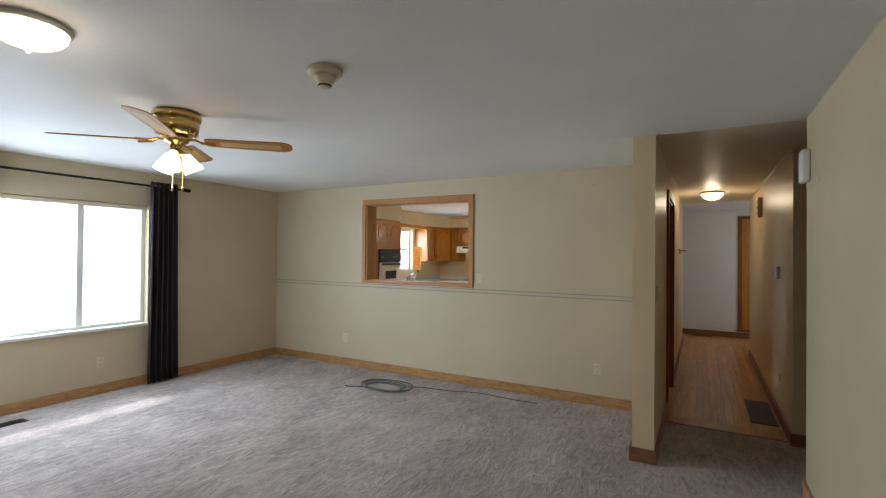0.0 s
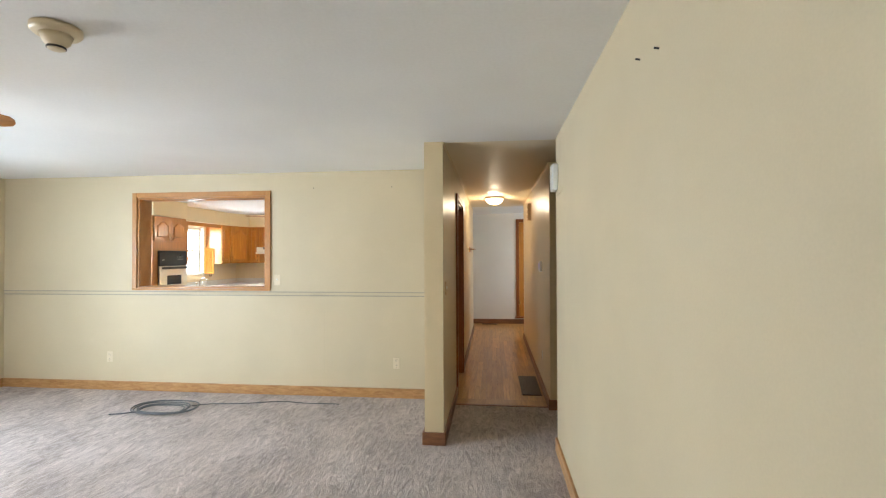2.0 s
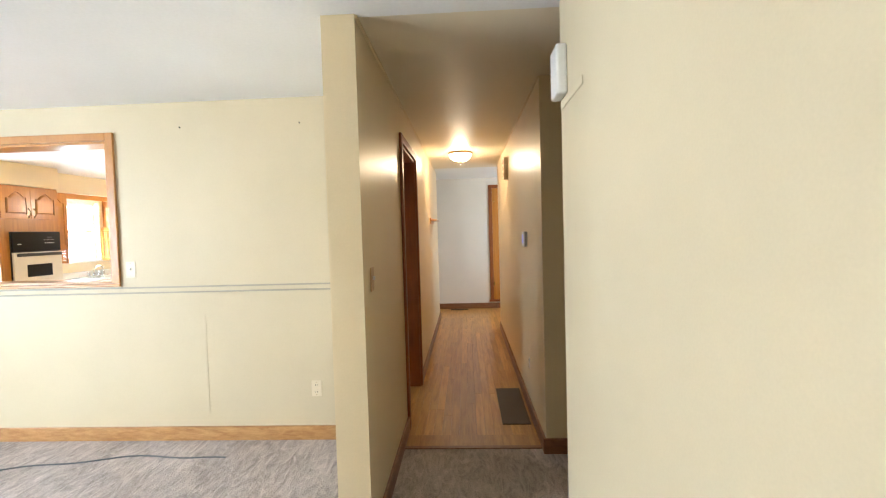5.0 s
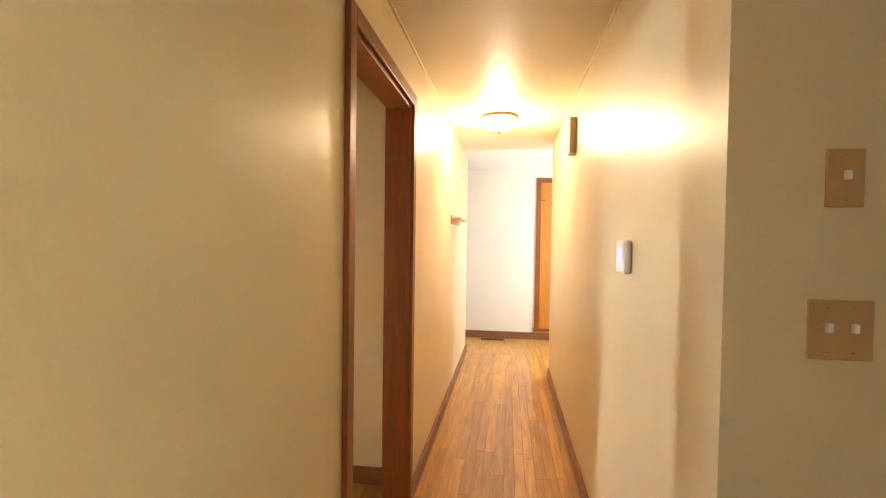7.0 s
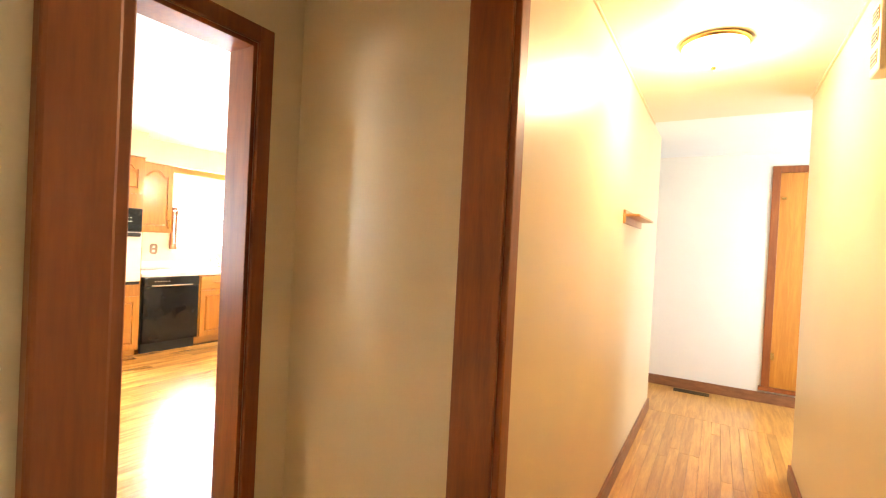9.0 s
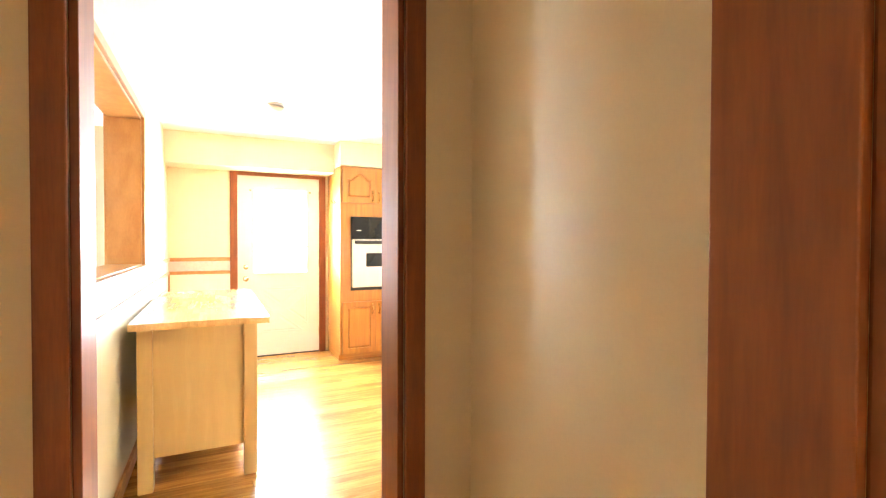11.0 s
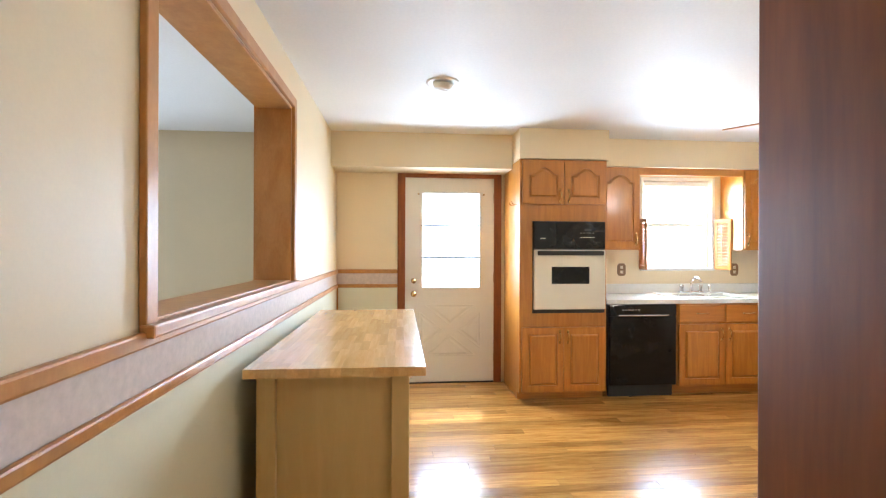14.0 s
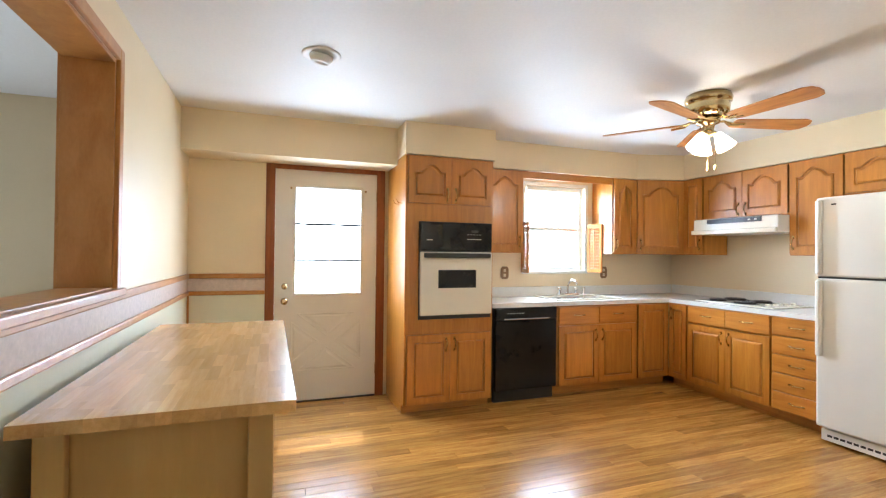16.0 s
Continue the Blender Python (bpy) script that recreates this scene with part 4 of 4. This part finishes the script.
def island():
    x0, x1, y0, y1, z = -4.25, -2.58, 0.205, 0.872, 0.895
    root = thing("kitchen_island", "pale birch kitchen island with a butcher block top", "kitchen island")
    n = 17
    for k in range(n):
        p, q = y0 + (y1 - y0) * k / n, y0 + (y1 - y0) * (k + 1) / n
        last = x0
        j = 0
        while last < x1 - 0.01:
            nx = min(x1, last + (0.08 if j == 0 else 0.16) + 0.22 * random.random())
            if x1 - nx < 0.06:
                nx = x1
            part("block", box(last, p, z - 0.035, nx, q, z), M_BUTCHER, root)
            last = nx
            j += 1
    lg = 0.07
    for x in (x0 + 0.06, x1 - 0.06 - lg):
        for y in (y0 + 0.03, y1 - 0.06 - lg):
            part("leg", box(x, y, 0.0, x + lg, y + lg, z - 0.035, 0.004), M_BIRCH, root)
    part("end_panel", box(x1 - 0.06 - lg + 0.02, y0 + 0.03 + lg, 0.17, x1 - 0.06 - 0.03, y1 - 0.06 - lg, z - 0.035, 0.001), M_BIRCH, root)
    part("end_panel", box(x0 + 0.09, y0 + 0.03 + lg, 0.17, x0 + 0.11, y1 - 0.06 - lg, z - 0.035, 0.001), M_BIRCH, root)
    part("back_panel", box(x0 + 0.06 + lg, y0 + 0.05, 0.17, x1 - 0.06 - lg, y0 + 0.07, z - 0.035, 0.001), M_BIRCH, root)
    part("bottom_shelf", box(x0 + 0.11, y0 + 0.07, 0.17, x1 - 0.11, y1 - 0.10, 0.19, 0.001), M_BIRCH, root)
    w = (x1 - x0 - 0.12 - 2 * lg) / 3
    for k in range(3):
        fx = x0 + 0.06 + lg + w * k
        part("drawer_front", box(fx + 0.003, y1 - 0.10, z - 0.20, fx + w - 0.003, y1 - 0.075, z - 0.045, 0.003), M_BIRCH, root)
        part("door", box(fx + 0.003, y1 - 0.10, 0.175, fx + w - 0.003, y1 - 0.075, z - 0.205, 0.003), M_BIRCH, root)
        part("handle", tube([(fx + w / 2 - 0.06, y1 - 0.075, z - 0.12), (fx + w / 2 - 0.06, y1 - 0.045, z - 0.12), (fx + w / 2 + 0.06, y1 - 0.045, z - 0.12), (fx + w / 2 + 0.06, y1 - 0.075, z - 0.12)], 0.005, 8), M_CHROME, root, "steel bar handle")


island()


# ---- ceiling fans and lamps ----
def ceiling_fan(x, y, blades, turn, R, body, blade_mat, label, shades, inlay=False):
    root = thing("ceiling_fan", label, "ceiling fan", (x, y, H), rz=turn)
    part("mount", lathe([(0.135, -0.0005), (0.145, -0.025), (0.14, -0.05), (0.12, -0.06), (0.132, -0.075), (0.125, -0.125), (0.09, -0.145), (0.06, -0.15)], 36), body, root, smooth=True)
    for k in range(18):
        rib = box(0.108, -0.006, -0.142, 0.124, 0.006, -0.112, 0.002)
        bmesh.ops.rotate(rib, cent=(0, 0, 0), matrix=Matrix.Rotation(radians(20 * k), 3, 'Z'), verts=rib.verts[:])
        part("vent_rib", rib, M_NICKEL, root)
    part("motor_hub", lathe([(0.06, -0.15), (0.075, -0.16), (0.07, -0.19), (0.04, -0.20), (0.035, -0.24), (0.05, -0.25), (0.05, -0.27), (0.01, -0.285)], 28), body, root, smooth=True)
    for k in range(blades):
        a = 360 / blades * k
        pts = [(0.17, -0.048), (0.20, -0.058), (R - 0.06, -0.075), (R - 0.015, -0.055), (R, -0.02), (R, 0.02), (R - 0.015, 0.055), (R - 0.06, 0.075), (0.20, 0.058), (0.17, 0.048)]
        bm = bmesh.new()
        f = bm.faces.new([bm.verts.new((px, py, 0)) for px, py in pts])
        r = bmesh.ops.extrude_face_region(bm, geom=[f])
        bmesh.ops.translate(bm, vec=(0, 0, 0.007), verts=[v for v in r["geom"] if isinstance(v, bmesh.types.BMVert)])
        bmesh.ops.rotate(bm, cent=(0, 0, 0), matrix=Matrix.Rotation(radians(-11), 3, 'X'), verts=bm.verts[:])
        bmesh.ops.translate(bm, vec=(0, 0, -0.185), verts=bm.verts[:])
        b = part("blade", bm, blade_mat, root)
        b.matrix_local = pose(0, 0, 0, 0, 0, a)
        if inlay:
            cane = box(0.26, -0.034, -0.0012, R - 0.07, 0.034, 0.0, 0.0004)
            bmesh.ops.rotate(cane, cent=(0, 0, 0), matrix=Matrix.Rotation(radians(-11), 3, 'X'), verts=cane.verts[:])
            bmesh.ops.translate(cane, vec=(0, 0, -0.1855), verts=cane.verts[:])
            part("cane_inlay", cane, M_BIRCH, b, "pale woven cane inlay")
        ir = tube([(0.06, 0, -0.175), (0.11, 0, -0.17), (0.15, 0.02, -0.186), (0.23, 0.03, -0.186)], 0.008, 7)
        tube([(0.11, 0, -0.17), (0.15, -0.02, -0.19), (0.23, -0.03, -0.193)], 0.008, 7, ir)
        part("blade_iron", ir, body, b)
    for k in range(shades):
        a = math.radians(360 / shades * k + 30)
        bm = lathe([(0.022, 0), (0.03, -0.02), (0.045, -0.06), (0.062, -0.115), (0.058, -0.115), (0.04, -0.06), (0.02, -0.01)], 20)
        sh = part("lamp_shade", bm, M_SHADE, root, "lit frosted glass shade", smooth=True)
        sh.matrix_local = Matrix.Translation((0.055 * math.cos(a), 0.055 * math.sin(a), -0.265)) @ Matrix.Rotation(a, 4, 'Z') @ Matrix.Rotation(radians(-28), 4, 'Y')
    for dx in (0.03, -0.03):
        part("pull_chain", tube([(dx, 0.03, -0.27), (dx, 0.03, -0.47)], 0.0018, 5), body, root)
        part("chain_bob", lathe([(0.003, -0.47), (0.008, -0.48), (0.006, -0.50), (0.002, -0.505)], 8, at=(dx, 0.03, 0)), body, root)
    return root


M_BLADE = wood("fan_blade_oak", (0.50, 0.23, 0.055), (0.33, 0.13, 0.03), 0.35, (1, 8, 8), 4)
ceiling_fan(-2.66, -3.14, 4, 43, 0.71, M_BRASS, M_BLADE, "brass ceiling fan with cane-inlaid wooden blades and a lit lamp", 3, True)
ceiling_fan(-3.50, 3.54, 5, 0, 0.69, M_NICKEL, M_BLADE, "polished brass flush ceiling fan with five wooden blades", 3)


def flush_lamp(x, y, r, bowl, label, metal, drop=0.09):
    root = thing("ceiling_lamp", label, "ceiling lamp", (x, y, H))
    part("canopy", lathe([(r, -0.0005), (r * 1.02, -0.012), (r * 0.95, -0.022)], 32), metal, root, smooth=True)
    prof = [(r * 0.93 * math.cos(a), -0.022 - drop * math.sin(a)) for a in (0, 0.3, 0.6, 0.9, 1.2, 1.5)]
    part("bowl", lathe(prof, 32), bowl, root, "frosted glass bowl", smooth=True).visible_shadow = False
    part("finial", lathe([(0.010, -0.02 - drop), (0.014, -0.03 - drop), (0.004, -0.045 - drop)], 12), metal, root)
    return root


flush_lamp(0.42, 2.5, 0.15, M_SHADEH, "lit glass bowl ceiling lamp with a brass rim", M_BRASS)
flush_lamp(-2.03, -4.12, 0.14, M_SHADEH, "lit flush ceiling lamp with a white rim", M_WHITE, 0.07)
rl = thing("recessed_lamp", "white recessed eyeball downlight in the kitchen ceiling", "ceiling lamp", (-3.79, 1.04, H))
part("trim_ring", lathe([(0.105, -0.0005), (0.105, -0.004), (0.098, -0.009), (0.072, -0.007), (0.068, -0.002)], 36), M_WHITE, rl, smooth=True)
eye = part("eyeball", lathe([(0.064, 0.0), (0.062, -0.018), (0.052, -0.034), (0.040, -0.042), (0.038, -0.030)], 30), M_WHITE, rl, smooth=True)
eye.matrix_local = pose(0, 0, -0.004, 0, 14, 40)

sd = thing("smoke_detector", "ivory smoke detector on the ceiling", "smoke detector", (-1.31, -3.23, H))
part("base", lathe([(0.085, -0.0005), (0.085, -0.02), (0.075, -0.03)], 28), M_PLATE, sd, smooth=True)
part("sensor", lathe([(0.055, -0.03), (0.045, -0.06), (0.03, -0.075), (0.03, -0.085), (0.02, -0.09)], 24), M_PLATE, sd, smooth=True)
part("vent_ring", lathe([(0.032, -0.076), (0.033, -0.080), (0.032, -0.084)], 20), M_DARK, sd)


# ---- living room things ----
def curtain():
    root = thing("curtain", "dark plum grommet curtain hanging beside the window", "curtain", (WL + 0.10, 0, 0))
    bm = bmesh.new()
    y0, y1, n, m = -1.93, -1.63, 72, 14
    grid = []
    for j in range(m + 1):
        s = j / m
        z = 2.29 - s * 2.27
        spread = 1 + 0.25 * s
        row = []
        for i in range(n + 1):
            u = i / n
            y = (y0 + y1) / 2 + 0.02 * s + (u - 0.5) * (y1 - y0) * spread
            x = 0.045 * math.sin(u * 2 * math.pi * 5.5 + 0.5 * s) * (0.85 + 0.3 * math.sin(3 * u + 2 * s))
            row.append(bm.verts.new((x, y, z)))
        grid.append(row)
    for a, b in zip(grid, grid[1:]):
        for i in range(n):
            bm.faces.new((a[i], a[i + 1], b[i + 1], b[i]))
    bmesh.ops.solidify(bm, geom=bm.faces[:], thickness=0.003)
    part("cloth", bm, M_CURTAIN, root, smooth=True)
    rod = thing("curtain_rod", "black iron curtain rod with round finials", "curtain rod", (WL + 0.10, 0, 2.24))
    part("rod", tube([(0, -5.2, 0), (0, -1.55, 0)], 0.012, 10), M_IRON, rod)
    part("finial", tube([(0, -1.55, 0), (0, -1.53, 0), (0, -1.51, 0), (0, -1.47, 0)], 0.021, 12), M_IRON, rod)
    for y in (-1.60, -3.3):
        part("bracket", tube([(-0.0995, y, 0), (0, y, 0)], 0.007, 8), M_IRON, rod)


curtain()


def floor_register(name, x0, y0, x1, y1, z, label, slats_x):
    root = thing(name, label, "floor register")
    part("frame", box(x0, y0, z, x1, y1, z + 0.004, 0.001), M_BRONZE, root)
    n = 14
    for k in range(n):
        if slats_x:
            p = x0 + 0.012 + (x1 - x0 - 0.024) * k / n
            part("slat", box(p, y0 + 0.012, z + 0.004, p + 0.006, y1 - 0.012, z + 0.008), M_BRONZE, root)
        else:
            p = y0 + 0.012 + (y1 - y0 - 0.024) * k / n
            part("slat", box(x0 + 0.012, p, z + 0.004, x1 - 0.012, p + 0.006, z + 0.008), M_BRONZE, root)


floor_register("floor_register", -5.0, -3.40, -4.88, -3.08, 0.001, "brown floor register in the carpet below the window", False)
floor_register("floor_register", 0.695, 0.17, 0.905, 0.96, 0.001, "dark brown floor register in the hall floor", True)
floor_register("floor_register", 0.15, 5.22, 0.47, 5.33, 0.001, "dark floor register at the end of the hall", True)


def cable():
    root = thing("cable_coil", "loose coil of grey cable lying on the carpet", "cable", (-2.80, -0.62, 0))
    rng = random.Random(4)
    for k in range(5):
        r = 0.17 + 0.035 * k * 0.6
        ox, oy = rng.uniform(-0.03, 0.03), rng.uniform(-0.03, 0.03)
        pts = [(ox + r * 1.25 * math.cos(a), oy + r * 0.85 * math.sin(a), 0.008 + 0.006 * k + 0.004 * math.sin(3 * a)) for a in [i * 2 * math.pi / 30 for i in range(31)]]
        part("loop", tube(pts, 0.006, 6), M_CABLE, root)
    pts = [(0.2 + 1.45 * s, 0.12 + 0.20 * math.sin(s * 2.2) + 0.02 * math.sin(s * 14), 0.006) for s in [i / 24 for i in range(25)]]
    part("tail", tube(pts, 0.005, 6), M_CABLE, root)
    part("loose_end", tube([(-0.2, -0.1, 0.008), (-0.32, -0.18, 0.008), (-0.42, -0.2, 0.006)], 0.006, 6), M_CABLE, root)


cable()

ch = thing("door_chime", "white plastic door chime box high on the wall", "door chime", (EAST, -1.285, 2.08))
part("cover", box(-0.045, -0.065, -0.10, -0.0005, 0.065, 0.10, 0.01), M_WHITE, ch)
part("patch", box(-0.004, -0.30, -0.135, -0.0005, 0.06, -0.105, 0.001), M_LIVING, ch)
for _y, _z in ((-3.29, 2.143), (-3.467, 2.102)):
    nl = thing("nail", "small dark nail in the beige wall", "nail", (EAST, _y, _z), group="nails in the wall")
    part("pin", tube([(-0.0005, 0, 0), (-0.015, 0, 0.003)], 0.003, 6), M_DARK, nl)

for _x in (-1.52, -0.667):
    nl = thing("nail", "small dark nail in the beige wall", "nail", (_x, PS, 2.222), group="nails in the wall")
    part("pin", tube([(0, -0.0005, 0), (0, -0.014, 0.003)], 0.004, 6), M_DARK, nl)

# ---- hall things ----
th = thing("thermostat", "white thermostat with a lit violet screen", "thermostat", (HALL_R, 0.50, 1.365))
part("body", box(-0.028, -0.062, -0.06, -0.0005, 0.062, 0.06, 0.008), M_WHITE, th)
part("screen", box(-0.0295, -0.03, -0.035, -0.028, 0.035, 0.035), M_SCREEN, th)
cb = thing("chime_box", "tan louvred doorbell box on the hall wall", "doorbell", (HALL_R, 1.95, 2.115))
part("body", box(-0.05, -0.055, -0.12, -0.0005, 0.055, 0.12, 0.006), M_PLATE, cb)
for _k in range(3):
    g = part("grille", box(-0.053, -0.035, -0.09 + 0.07 * _k, -0.05, 0.035, -0.045 + 0.07 * _k, 0.001), M_PLATEB, cb)
    for _j in range(3):
        part("slot", box(-0.0545, -0.03, -0.083 + 0.07 * _k + 0.013 * _j, -0.053, 0.03, -0.077 + 0.07 * _k + 0.013 * _j), M_DARK, g)
sh = thing("wall_bracket", "small oak shelf bracket on the hall wall", "shelf", (0.0, 2.80, 1.585))
part("back", box(0.0005, -0.02, -0.04, 0.015, 0.62, 0.04, 0.003), M_TRIM, sh)
part("shelf", box(0.015, -0.02, 0.0, 0.09, 0.62, 0.016, 0.003), M_TRIM, sh)
dr = thing("door_2", "narrow oak cupboard door at the end of the hall", "door", (0.89, 5.39, 0.0), kind="structure")
part("casing", box(0, -0.02, 0.16, 0.065, -0.0005, 2.27, 0.004), M_CASING, dr)
part("casing", box(0.065, -0.02, 2.205, 0.66, -0.0005, 2.27, 0.004), M_CASING, dr)
part("casing", box(0.60, -0.02, 0.16, 0.66, -0.0005, 2.205, 0.004), M_CASING, dr)
part("casing", box(-0.02, -0.03, 0.12, 0.68, -0.0005, 0.16, 0.004), M_CASING, dr)
part("leaf", box(0.066, -0.012, 0.161, 0.599, -0.0005, 2.204, 0.002), M_OAK, dr)
part("latch", box(0.08, -0.03, 1.95, 0.12, -0.012, 1.97, 0.002), M_BRASS, dr)
part("hinge", box(0.06, -0.026, 0.42, 0.09, -0.012, 0.49, 0.002), M_BRASS, dr)


# ---- floor planks ----
def planks(root, x0, x1, y0, y1, width, material, seed):
    """Strips along y, each board a piece of its own."""
    rng = random.Random(seed)
    cache = {}
    n = max(1, round((x1 - x0) / width))
    w = (x1 - x0) / n
    for k in range(n):
        y = y0
        first = True
        while y < y1 - 1e-3:
            ln = round(rng.choice((0.9, 1.2, 1.5, 1.8)) * (rng.choice((0.4, 0.7, 1.0)) if first else 1), 3)
            first = False
            ln = round(min(ln, y1 - y), 3)
            if y1 - y - ln < 0.25:
                ln = round(y1 - y, 3)
            if ln not in cache:
                cache[ln] = mesh_of(box(-w / 2 + 0.0005, -ln / 2 + 0.0006, -0.02, w / 2 - 0.0005, ln / 2 - 0.0006, 0.0, 0.0007), "plank", material)
            ob = new("plank", cache[ln])
            ob.location = (x0 + w * (k + 0.5), y + ln / 2, 0)
            ob.parent = root
            y += ln


fk = thing("floor_kitchen", "glossy honey oak strip floor", "floor", kind="structure")
planks(fk, WK, -1.165, 0.15, RF + 0.12, 0.083, M_FLOOR, 1)
structure("floor_kitchen_edge", box(WK, RF + 0.12, -0.02, -1.165, NORTH, 0.0), M_FLOOR)
fv = thing("floor_vestibule", "honey oak strip floor", "floor", kind="structure")
planks(fv, -1.165, 0.0, 0.15, 1.29, 0.083, M_FLOORH, 2)
fh = thing("floor_hall", "worn honey oak strip floor of the hall", "floor", kind="structure")
planks(fh, 0.0, HALL_R, 0.0, 4.45, 0.062, M_FLOORH, 3)
structure("floor_end", box(-0.9, 4.45, -0.02, 2.25, 5.39, 0.0), M_FLOORH, "honey oak floor")
structure("floor_end_right", box(HALL_R, 3.58, -0.02, 2.25, 4.45, 0.0), M_FLOORH, "honey oak floor")
structure("floor_hall_start", box(0.0, -0.19, -0.01, HALL_R, 0.0, 0.002), M_FLOORH)
structure("threshold_strip", box(0.0, -0.21, 0.0, HALL_R, -0.17, 0.006, 0.002), M_BASED, "wooden strip where carpet meets boards")
